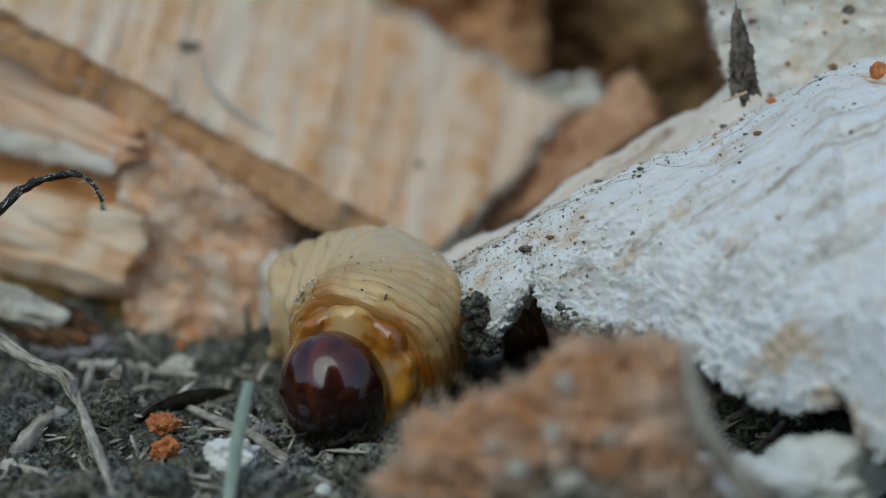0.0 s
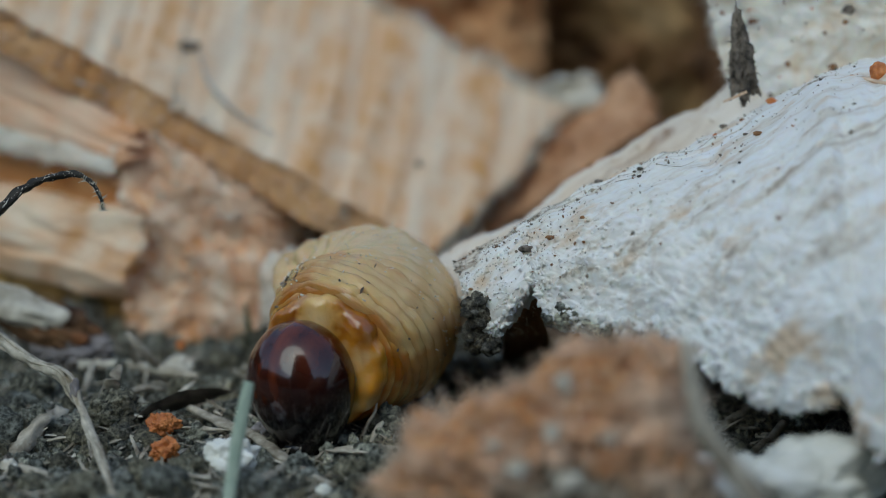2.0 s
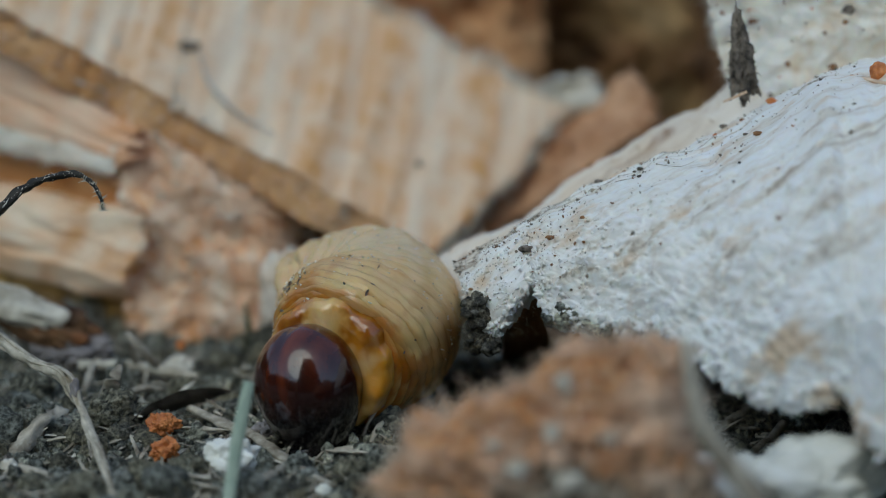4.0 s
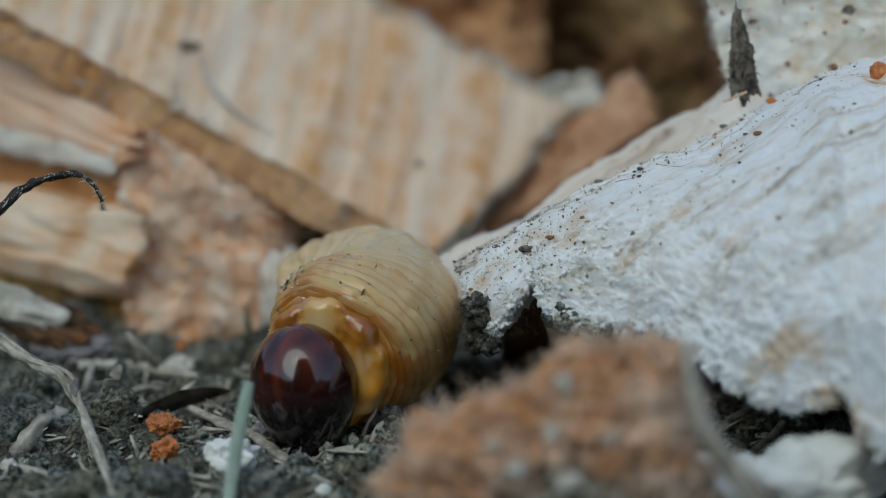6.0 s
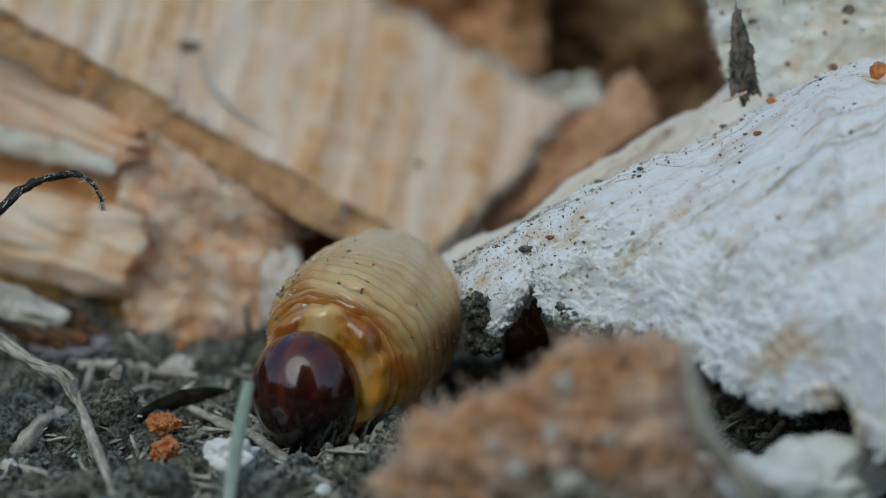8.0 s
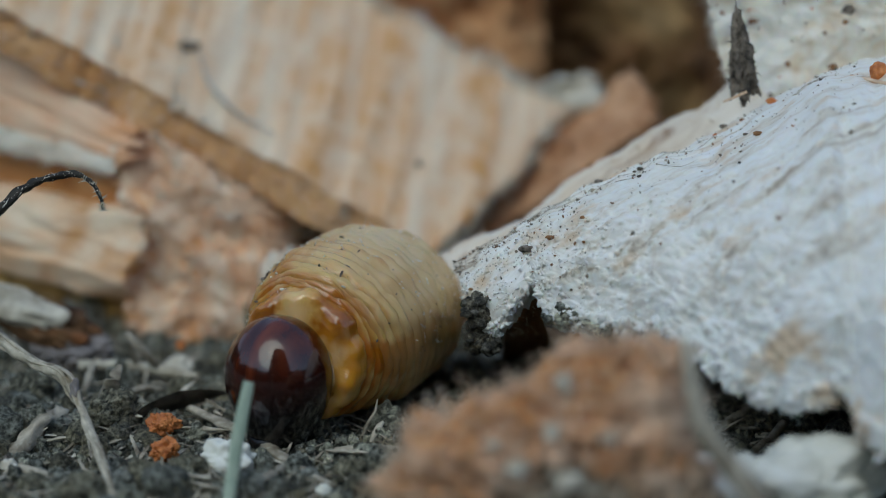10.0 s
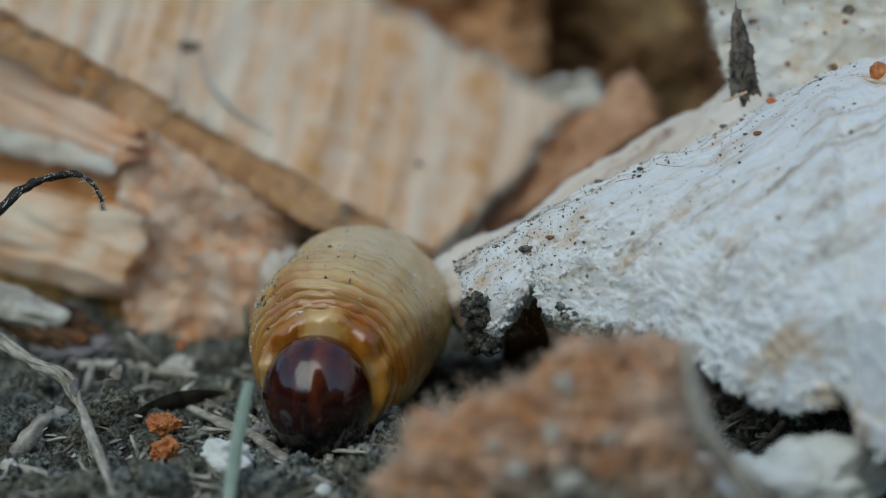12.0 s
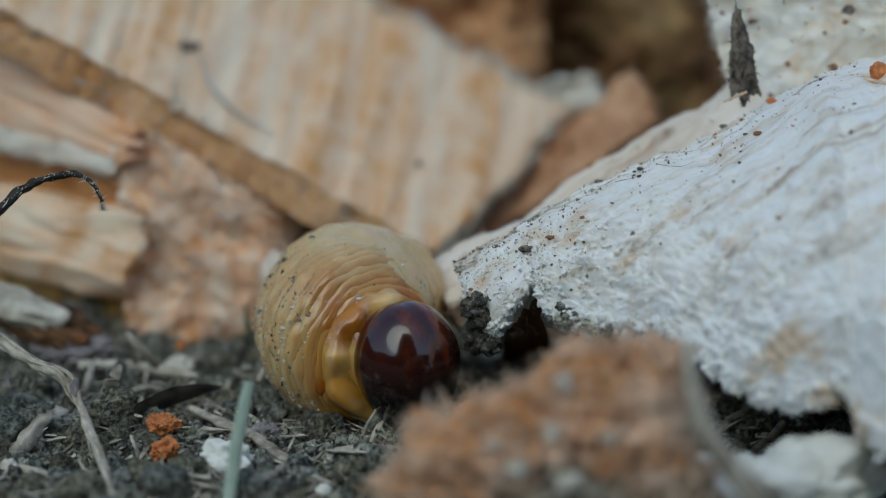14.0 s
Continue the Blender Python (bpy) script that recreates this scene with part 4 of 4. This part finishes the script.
    stalk("straw", "dark straw in the hollow under the log", "straw", [on_soil(*(7.4, 22.9, 0.8)), on_soil(*(10.4, 28.1, 1.6)), on_soil(*(13.3, 33.1, 2.6))], [0.5, 0.55, 0.4], STRAW, 0.3, 7, group="straws on the soil")
    stalk("straw", "grey straw in the hollow under the log", "straw", [on_soil(*(25.9, 2.4, 0.7)), on_soil(*(29.7, 7.3, 1.2)), on_soil(*(33.3, 11.2, 1.5))], [0.5, 0.6, 0.5], STRAW, 0.3, 8, group="straws on the soil")
    stalk("straw", "grey straw in the hollow under the log", "straw", [on_soil(*(26.6, -5.3, 0.7)), on_soil(*(28.9, -1.5, 0.9)), on_soil(*(31.3, 1.9, 1.1))], [0.4, 0.5, 0.4], STRAW, 0.3, 9, group="straws on the soil")
    stalk("splinter", "brown upright wood splinter stuck in soil", "splinter", [on_soil(*(-32.7, 11.2, 0.0)), (-31.0, 6.1, 3.5), (-30.3, 7.4, 4.9)], [0.95, 0.8, 0.25], STRAW, 0.3, 11, 0.35, group="splinters")
    stalk("splinter", "thin leaning splinter with a white tip", "splinter", [on_soil(*(-27.7, 20.3, 0.0)), (-29.4, 17.3, 3.1), (-31.2, 16.8, 5.2)], [0.55, 0.42, 0.36], STRAW, 0.3, 12, group="splinters")
    stalk("splinter", "thin brown splinter leaning in the soil", "splinter", [on_soil(*(-30.6, 20.3, 0.0)), (-30.8, 18.3, 2.8), (-31.1, 17.6, 4.4)], [0.3, 0.3, 0.2], STRAW, 0.3, 13, group="splinters")
    stalk("splinter", "dark grey woody stick lying on soil", "stick", [on_soil(*(-38.5, -3.1, 0.6)), on_soil(*(-37.0, 1.3, 1.3)), on_soil(*(-35.5, 5.1, 1.8))], [0.5, 0.75, 0.7], STRAW, 1.2, 14, 0.7, group="splinters")
    stalk("grass_blade", "pale green grass blade standing out of focus", "grass", [on_soil(*(-17.8, -20.2, 0.0)), (-17.6, -17.0, 2.0), (-17.2, -14.7, 5.1), (-16.4, -12.0, 9.4)], [0.5, 0.55, 0.6, 0.5], GREEN, 0.1, 15, 0.4)
    stalk("grass_blade", "thin dark green grass blade behind the grub", "grass", [on_soil(*(-20.3, 28.9, 0.0)), (-20.2, 28.3, 1.9), (-20.7, 30.0, 4.5)], [0.45, 0.45, 0.2], GRASS, 0.1, 16, 0.4)
    stalk("root_hair", "fine pale root hair curling up from the soil", "root", [on_soil(*(-7.4, 0.8, 0.2)), (-6.8, 0.4, 1.6), (-6.2, 0.7, 2.5), (-6.0, 1.4, 3.5)], [0.2, 0.16, 0.13, 0.06], STRAW, 0.2, 20)
    for k, (a, b, r, mt) in enumerate((((-30.3, 11.2, 1.6), (-27.1, 13.3, 1.7), 0.55, STRAW), ((-26.1, 9.5, 1.2), (-24.1, 13.3, 2.4), 0.35, PALESTRAW), ((-35.2, 15.1, 0.8), (-34.6, 20.6, 2.2), 0.4, STRAW), ((-29.3, 15.1, 0.8), (-29.5, 21.6, 2.4), 0.28, STRAW), ((-19.3, 6.1, 1.3), (-16.3, 1.3, 1.0), 0.4, PALESTRAW), ((-23.4, -11.7, 0.9), (-19.8, -13.3, 1.0), 0.3, STRAW), ((-6.6, -1.5, 0.6), (-4.9, 2.8, 1.8), 0.3, PALESTRAW), ((-6.4, 1.6, 0.6), (-4.6, -3.1, 0.9), 0.22, STRAW), ((-37.5, 9.8, 1.0), (-34.3, 3.2, 1.2), 0.3, PALESTRAW), ((-18.4, 15.1, 0.8), (-17.2, 19.7, 1.8), 0.3, STRAW))):
        a, b = Vector(on_soil(*a)), Vector(on_soil(*b))
        mid = (a + b) / 2 + Vector((0.2 * math.sin(k * 2), 0.3 * math.cos(k * 3), 0.25))
        stalk("wood_shred", "frayed shred of dry wood on the soil", "wood shred", [tuple(a), tuple(mid), tuple(b)], [r * 0.5, r, r * 0.35], mt, 0.6, 50 + k, 0.45, group="shreds on the soil")
    rng = np.random.default_rng(88)
    for k in range(26):
        x, y, a, l, r = rng.uniform(-40, -6), rng.uniform(-14, 22), rng.uniform(-0.7, 0.7), rng.uniform(2.0, 6.5), rng.uniform(0.14, 0.42)
        d = Vector((math.cos(a), math.sin(a), 0)) * l / 2
        ends = [on_soil(x + d.x * q, y + d.y * q, 0.7 + 0.5 * rng.random() + 0.5 * r) for q in (-1, 0, 1)]
        stalk("wood_shred", "frayed shred of dry wood on the soil", "wood shred", ends, [r * 0.6, r, r * 0.4], (STRAW, PALESTRAW, FLAKE)[k % 3], 0.7, 90 + k, 0.5, group="shreds on the soil")
    # crumbs and clods
    clod("rust_crumb", "grainy orange crumb of rotten wood on soil", "wood crumb", on_soil(*(-25.6, 0.8, 1.4)), (1.35, 1.1, 1.05), RUSTBIT, 41, group="rust crumbs", sub=5, rough=0.4, freq=2.0, grain=0.11)
    clod("rust_crumb", "grainy orange crumb of rotten wood on soil", "wood crumb", on_soil(*(-24.7, -4.8, 1.3)), (1.2, 1.1, 1.05), RUSTBIT, 42, 30, group="rust crumbs", sub=5, rough=0.4, freq=2.0, grain=0.11)
    clod("rust_crumb", "tiny orange crumb lying on a white chip", "wood crumb", on_soil(*(-26.6, 22.9, 3.2)), (0.6, 0.6, 0.6), RUSTBIT, 43, group="rust crumbs", sub=3)
    clod("rust_crumb", "red-brown crumb lodged on the log", "wood crumb", (39.5, 7.0, 32.7), (0.8, 0.8, 1.0), RUSTBIT, 44, group="rust crumbs", sub=4)
    clod("white_crumb", "white wood crumb lying on soil", "wood crumb", on_soil(*(-26.7, 22.2, 1.0)), (1.7, 1.5, 1.2), PALEBIT, 45, sub=4)
    for px, r, seed, mt in (((-30.5, 4.5, 1.4), 2.3, 51, CLOD), ((-39.8, 12.4, 1.2), 2.3, 52, CLOD), ((-25.2, 15.1, 0.8), 1.7, 53, CLOD), ((-39.6, 2.4, 0.8), 1.6, 54, CLOD), ((-22.0, -9.2, 0.8), 1.6, 55, CLOD), ((-26.1, -10.3, 0.9), 1.5, 56, CLOD), ((-8.1, -9.2, 0.8), 1.6, 57, CLOD), ((-4.9, -9.7, 0.7), 1.5, 58, CLOD), ((-30.3, -14.4, 0.9), 1.9, 59, CLOD), ((-34.9, -12.8, 0.8), 1.6, 60, CLOD), ((-15.1, 6.4, 0.5), 1.2, 61, CLOD), ((-35.8, 9.0, 0.7), 1.2, 62, CLOD), ((-21.1, 13.3, 0.7), 1.3, 63, CLOD), ((-10.1, -12.5, 0.5), 0.7, 64, WAX), ((2.6, 21.6, 0.6), 1.5, 65, CLOD), ((-16.3, 1.6, 0.6), 1.3, 66, STONE), ((-22.5, 24.5, 0.9), 1.6, 67, CLOD), ((-22.8, -13.1, 0.6), 1.5, 68, CLOD), ((-38.2, -7.5, 0.6), 0.9, 69, PALEBIT), ((-1.9, 15.1, 0.6), 1.3, 70, EARTH), ((-17.6, 27.6, 1.2), 2.2, 73, EARTH), ((-21.0, 31.5, 0.8), 1.9, 74, EARTH)):
        clod("soil_clod" if mt in (CLOD, EARTH) else "pebble", "rough grey clod of dry soil" if mt is CLOD else "dark crumbly clod of soil" if mt is EARTH else "small pale pebble on the soil" if mt in (PALEBIT, WAX) else "small purplish pebble on the soil", "clod" if mt in (CLOD, EARTH) else "pebble", on_soil(*px), (r, r * 0.9, r * 0.8), mt, seed, seed * 37 % 180, group="clods and pebbles", sub=5, rough=0.4, freq=1.7, grain=0.1)
    clod("flat_stone", "flat dull purple-brown stone on the soil", "stone", on_soil(*(-37.8, 23.3, 1.6)), (3.9, 2.6, 2.2), STONE, 71, 5, sub=6, rough=0.5, freq=1.8, grain=0.1)
    # chip in front of the billet
    chip = thing("bark_chip", "pale wood chip with brown rotten underside", "wood chip")
    chip.matrix_basis = axes((-42.7, 23.2, 6.1), (0.92, -0.25, -0.25), (0.2, -0.35, 0.9))
    v, f = lump((5.0, 2.2, 1.5), 91, 5, 0.28, 1.3, 0.04)
    part("chip_top", mesh("chip_top", v, f, PALESTRAW), chip, "weathered pale split wood")
    v, f = lump((5.6, 2.6, 2.4), 92, 5, 0.35, 1.5, 0.08)
    part("chip_bark", mesh("chip_bark", v, f, BARK_GAPSHADE), chip, "red-brown rotten bark", pose(1.8 * MM, 1.0 * MM, -1.6 * MM))
    clod("white_lump", "blurred white wood lump behind the grub", "wood lump", on_soil(*(-17.0, 33.6, 4.6)), (2.6, 2.4, 5.6), BEIGE, 72, sub=5, rough=0.3)
    # on the log
    v, f = lump((1.55, 1.1, 4.2), 81, 5, 0.45, 2.2, 0.16)
    for q in v:
        k = max(0.0, (q.z / MM + 4.4) / 8.8)
        q.x = q.x * (1.15 - 0.9 * k) - 0.0011 * k
    ob = thing("bark_flake", "grey crumbly bark flake standing on the log", "bark flake", (28.7, 15.0, 33.1))
    me = mesh("flake", v, f, FLAKE)
    part("flake", me, ob)
    fuzz("flake_fibre", me, FLAKE, ob, 31, 160, (0.2, 0.7), (0.04, 0.1))
    stalk("straw", "thin orange straw lying on the log", "straw", [(26.3, 12.9, 29.0), (28.5, 13.2, 29.9)], [0.1, 0.14], FIBRE, 0.1, 17, group="straws on the soil")
    stalk("straw", "thin orange straw lying on the log", "straw", [(37.2, 8.3, 32.2), (38.7, 5.8, 32.2), (40.1, 1.6, 32.4)], [0.14, 0.18, 0.16], FIBRE, 0.1, 18, group="straws on the soil")
    # on the slab
    stalk("dark_fibre", "thin grey fibre curving over the slab", "fibre", [(-26.7, 47.2, 28.3), (-25.6, 44.3, 25.7), (-23.7, 42.9, 23.8), (-21.5, 42.2, 22.2), (-18.2, 42.0, 20.3)], [0.15, 0.24, 0.26, 0.22, 0.08], GRAINLINE, 0.2, 19)
    clod("dark_speck", "dark speck of dirt on the slab", "dirt speck", (-27.9, 47.6, 29.1), (1.4, 0.6, 0.5), FLAKE, 83, 10, sub=3)
    clod("dark_speck", "dark speck of dirt on the slab", "dirt speck", (-2.7, 46.4, 16.2), (0.36, 0.3, 0.3), FLAKE, 84, 10, sub=3)


dry_leaf = build_leaf()
build_small()
moved_crumb = clod("white_crumb", "white waxy wood crumb pushed by the grub", "wood crumb", on_soil(*(-18.7, -6.8, 1.1)), (2.4, 1.6, 1.9), WAX, 46, 20, sub=5, rough=0.36, freq=1.7, grain=0.03)


# ---- the grub ----
BASE = Vector((-9.0, 12.0, 0.0))


def grub_head():
    """Capsule: local -y is the face, z the crown."""
    nu, nv = 64, 48
    verts, faces = [], []
    for j in range(nv + 1):
        th = math.pi * j / nv
        for i in range(nu):
            ph = 2 * math.pi * i / nu
            x, y, z = math.sin(th) * math.cos(ph), math.sin(th) * math.sin(ph), math.cos(th)
            low = max(0.0, -z)
            px = 5.0 * x * (1 - 0.36 * low ** 1.7)
            py = 4.9 * y * (1 - 0.18 * low)
            pz = (5.7 if z > 0 else 7.4) * z
            front = max(0.0, -y)
            py += (0.03 * math.exp(-(px / 0.15) ** 2) + 0.05 * math.exp(-(px / 0.5) ** 2)) * front * min(1, max(0, z * 2 + 0.6))
            pz -= (0.07 * math.exp(-(px / 0.6) ** 2)) * max(0, z)
            py -= 0.35 * low * front
            verts.append(Vector((px, py, pz)) * MM)
    for j in range(nv):
        for i in range(nu):
            i2 = (i + 1) % nu
            faces.append((j * nu + i, (j + 1) * nu + i, (j + 1) * nu + i2, j * nu + i2))
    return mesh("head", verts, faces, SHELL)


def skin_swell(c, s, u, seed):
    wet = 1.6 if seed == 1 else 1.0
    return 1 + 0.034 * wet * noise.noise(Vector((c * 3.2, s * 3.2, seed * 5.1))) + 0.022 * wet * noise.noise(Vector((c * 7, s * 7, seed * 3.3 + u * 1.6)))


def grub_ring(R, half, material, seed, squash=1.03):
    """One swollen fold of skin: a barrel round the local y axis, closed at both ends (mm)."""
    na, prof = 112, [(-1.0, 0.74), (-1.0, 0.86), (-0.93, 0.92), (-0.8, 0.956), (-0.6, 0.982), (-0.3, 0.997), (0.0, 1.0), (0.3, 0.996), (0.6, 0.980), (0.8, 0.953), (0.93, 0.916), (1.0, 0.86), (1.0, 0.74)]
    verts, faces = [], []
    for u, k in prof:
        for i in range(na):
            a = 2 * math.pi * i / na
            c, s = math.cos(a), math.sin(a)
            b = skin_swell(c, s, u, seed)
            r = R * k * b
            verts.append(Vector((r * c, half * u * (1 + 0.4 * noise.noise(Vector((c * 2.5, s * 2.5, seed)))), r * s * squash)) * MM)
    for j in range(len(prof) - 1):
        for i in range(na):
            i2 = (i + 1) % na
            faces.append((j * na + i, j * na + i2, (j + 1) * na + i2, (j + 1) * na + i))
    faces.append(tuple(range(na))[::-1])
    faces.append(tuple((len(prof) - 1) * na + i for i in range(na)))
    return mesh("fold", verts, faces, material)


# radius, half thickness and place along the body of each fold
FOLDS = 20


def fold_radius(k):
    s = k / (FOLDS - 1)
    return 6.1 + 2.45 * math.sin(min(1, s * 2.5) * math.pi / 2) - 3.2 * max(0, (s - 0.72) / 0.28) ** 2


def stuck_dirt(R, half, seed, count, low):
    """Specks stuck to a fold; more on one flank."""
    rng = np.random.default_rng(seed)
    vs, fs = [], []
    v0, f0 = ico(1)
    for i in range(count):
        a = rng.uniform(0, 3.14) if i < 9 else rng.uniform(2.2, 3.9)
        u = rng.uniform(-0.6, 0.6)
        c = Vector((R * math.cos(a), half * u, R * math.sin(a) * 1.03)) * 0.995
        size = rng.uniform(0.05, 0.15) if low else 0.035 + 0.13 * rng.random() ** 2
        k = len(vs)
        sx, sy, sz = (0.3 + 2.4 * rng.random() ** 2.5 for _ in range(3))
        vs += [(c + Vector((v.x * sx, v.y * sy, v.z * sz)) * size) * MM for v in v0]
        fs += [tuple(q + k for q in f) for f in f0]
    return mesh("stuck_dirt", vs, fs, PALEBIT if low else FLAKE, False)


def build_grub():
    g = thing("beetle_grub", "fat cream beetle grub with glossy brown head, on soil", "grub", tuple(BASE))
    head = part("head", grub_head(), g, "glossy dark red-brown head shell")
    for sx in (-1, 1):
        v, f = tube([(sx * 1.3, -1.6, -4.2), (sx * 1.1, -2.3, -5.3), (sx * 0.7, -2.7, -6.3), (sx * 0.2, -2.8, -7.0)], [0.95, 0.85, 0.55, 0.2], 14, 0.25)
        part("mandible", mesh("mandible", v, f, BLACK), head, "black jaw")
    v, f = lump((1.6, 0.9, 0.9), 5, 3, 0.1)
    part("labrum", mesh("labrum", v, f, BLACK), head, "black upper lip", pose(0, -0.0025, -0.0056))
    v, f = lump((4.5, 1.6, 4.7), 3, 4, 0.05)
    part("neck", mesh("neck", v, f, SKIN_FRONT), head, "glossy amber neck skin", pose(0, 0.0029, 0.0002))
    folds = []
    for k in range(FOLDS):
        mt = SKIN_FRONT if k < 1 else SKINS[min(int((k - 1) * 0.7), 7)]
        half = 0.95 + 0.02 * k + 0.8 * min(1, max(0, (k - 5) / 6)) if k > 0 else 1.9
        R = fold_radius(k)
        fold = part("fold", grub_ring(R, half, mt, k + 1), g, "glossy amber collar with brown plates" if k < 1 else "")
        part("stuck_dirt", stuck_dirt(R, half, k, 14 + (70 if 2 < k < 14 else 4), k % 3 == 0), fold, "dry specks stuck to the skin")
        if k > 7:
            fuzz("dry_fringe", fold.data, PALEBIT, fold, 60 + k, 48, (0.25, 0.95), (0.03, 0.1), lambda p, n: p.z > 0 and abs(n.y) < 0.6, "dry whitish shreds")
        if 0 < k < 3:
            for sx in (-1, 1):
                v, f = lump((1.7, 1.6, 2.3), k * 2 + sx, 4, 0.22)
                part("side_lobe", mesh("side_lobe", v, f, SKINS[0]), fold, "swollen amber side lobe", pose(sx * (R - 2.05) * MM, 0.0003, (1.2 - 1.3 * k) * MM))
        folds.append(fold)
    return head, folds


grub_parts = build_grub()


# ---- what moves ----
def motions():
    head, folds = grub_parts
    # seconds; head centre x, y, z in mm; yaw, lean and nod in degrees; how far the body has swung over
    stages = [
        (0, -9.9, 0.0, 4.6, -28, -14, 0, 0),
        (0.5, -10.4, 0.0, 5.7, -31, -14, 0, 0),
        (1, -11.7, 0.0, 6.3, -34, -13, 0, 0),
        (1.5, -12.5, 0.0, 6.3, -35, -12, 0, 0.01),
        (2, -12.8, 0.0, 5.6, -35, -12, 0, 0.02),
        (2.5, -12.2, 0.0, 5.0, -33, -13, 0, 0.02),
        (3, -12.0, 0.0, 5.4, -33, -13, 0, 0.02),
        (4.2, -12.2, 0.0, 5.2, -33, -12, 0, 0.03),
        (5.5, -12.4, 0.0, 4.9, -33, -12, 0, 0.03),
        (6, -12.6, 0.0, 5.3, -34, -11, 0, 0.04),
        (6.5, -13.2, 0.0, 5.9, -36, -10, 0, 0.06),
        (7, -13.2, 0.0, 5.7, -36, -10, 0, 0.07),
        (7.5, -12.9, 0.0, 4.9, -34, -10, 0, 0.13),
        (8, -12.4, 0.0, 4.6, -31, -9, 0, 0.22),
        (9.2, -13.5, 0.0, 5.3, -34, -6, 0, 0.32),
        (10.3, -15.0, 0.0, 6.2, -38, -2, 0, 0.4),
        (10.5, -14.8, 0.0, 5.9, -37, -2, 0, 0.4),
        (11, -13.1, -0.5, 5.3, -28, -4, 0, 0.45),
        (11.5, -11.9, -1.0, 4.6, -18, -5, 0, 0.515),
        (12, -11.3, -1.0, 4.5, -9, -4, 0, 0.55),
        (12.5, -11.1, -1.0, 4.6, -4, -3, 0, 0.565),
        (12.8, -9.4, -0.5, 4.8, 4, -2, 0, 0.66),
        (13, -8.0, 0.3, 5.0, 12, -1, 0, 0.74),
        (13.5, -4.6, 2.0, 5.6, 31, -2, 0, 0.9),
        (14, -3.3, 3.0, 6.6, 42, -4, 0, 1),
    ]
    # bend of the body: curled to one side, straight, curled to the other
    curls = (
        (0.0, (-1.5, 15.5, 8.7), (-14.5, 16.5, 8.0)),
        (0.42, (-5.2, 15.1, 8.7), (-5.6, 21.0, 8.0)),
        (0.55, (-7.8, 14.5, 8.5), (-6.4, 21.5, 8.0)),
        (1.0, (-13.5, 10.6, 8.2), (-4.2, 19.0, 8.8)),
    )
    head_rows, fold_rows = [], [[] for _ in folds]
    for t, x, y, z, yaw, lean, nod, swing in stages:
        h = pose((x - BASE.x) * MM, (y - BASE.y) * MM, (z - BASE.z) * MM, 0, 0, yaw) @ pose(0, 0, 0, nod, lean, 0)
        head_rows.append((t, h))
        a = radians(yaw)
        side = Vector((-1.9 * math.sin(a), 0, 0))
        a *= 0.6
        face = Vector((math.sin(a), -math.cos(a), 0))
        p0 = Vector((x, y, z + 1.4 - 3.4 * max(0, swing - 0.5))) - face * 3.0 + side
        p1 = p0 - face * 5.5 + Vector((0, 0, 0.9 - 1.2 * max(0, swing - 0.5)))
        c0, c1 = next((a, b) for a, b in zip(curls, curls[1:]) if swing <= b[0])
        share = (swing - c0[0]) / (c1[0] - c0[0])
        p2, p3 = (Vector(c0[q]).lerp(Vector(c1[q]), share) for q in (1, 2))
        for k, rows in enumerate(fold_rows):
            s = ((k + 0.35 * (k > 0)) / (FOLDS - 0.65)) ** 1.05
            q = 1 - s
            p = p0 * q ** 3 + p1 * 3 * q * q * s + p2 * 3 * q * s * s + p3 * s ** 3
            d = (p1 - p0) * q * q + (p2 - p1) * 2 * q * s + (p3 - p2) * s * s
            d.normalize()
            # the folds lean forward over the shoulders, all about one tilted axis
            tilt = (0.6 - 0.48 * swing) * min(1, k / 4)
            lean_axis = Vector((0, -math.sin(tilt), math.cos(tilt)))
            d = (d - lean_axis * d.dot(lean_axis)).normalized()
            m = Matrix((d.cross(lean_axis), d, lean_axis)).transposed().to_4x4()
            p.z = max(p.z, fold_radius(k) * 0.9 - 0.4) if k > 3 else p.z
            m.translation = (p - BASE) * MM
            rows.append((t, m))
    walk(dry_leaf, [(t, Matrix.Translation(dry_leaf.location + V(x, 0, z)) @ pose(0, 0, 0, 0, turn, 0)) for t, x, z, turn in ((0, 0, 0, 0), (1.0, -0.2, 0, 0), (8.0, -0.4, 0.1, 0), (10.5, -0.8, 0, 1), (12.5, -1.0, 0, 1), (13.0, -1.2, 0.2, -2), (14.0, -1.2, 0.2, -2))])
    c = moved_crumb.location.copy()
    walk(moved_crumb, [(t, Matrix.Translation(c + V(x, 0, z)) @ pose(0, 0, 0, 0, turn, 20)) for t, x, z, turn in ((0, 0, 0, 0), (7.2, 0, 0, 0), (8.2, -0.1, 0, 4), (10.3, -0.3, -0.15, 14), (14.0, -0.4, -0.2, 16))])
    walk(head, head_rows)
    for fold, rows in zip(folds, fold_rows):
        walk(fold, rows)


motions()
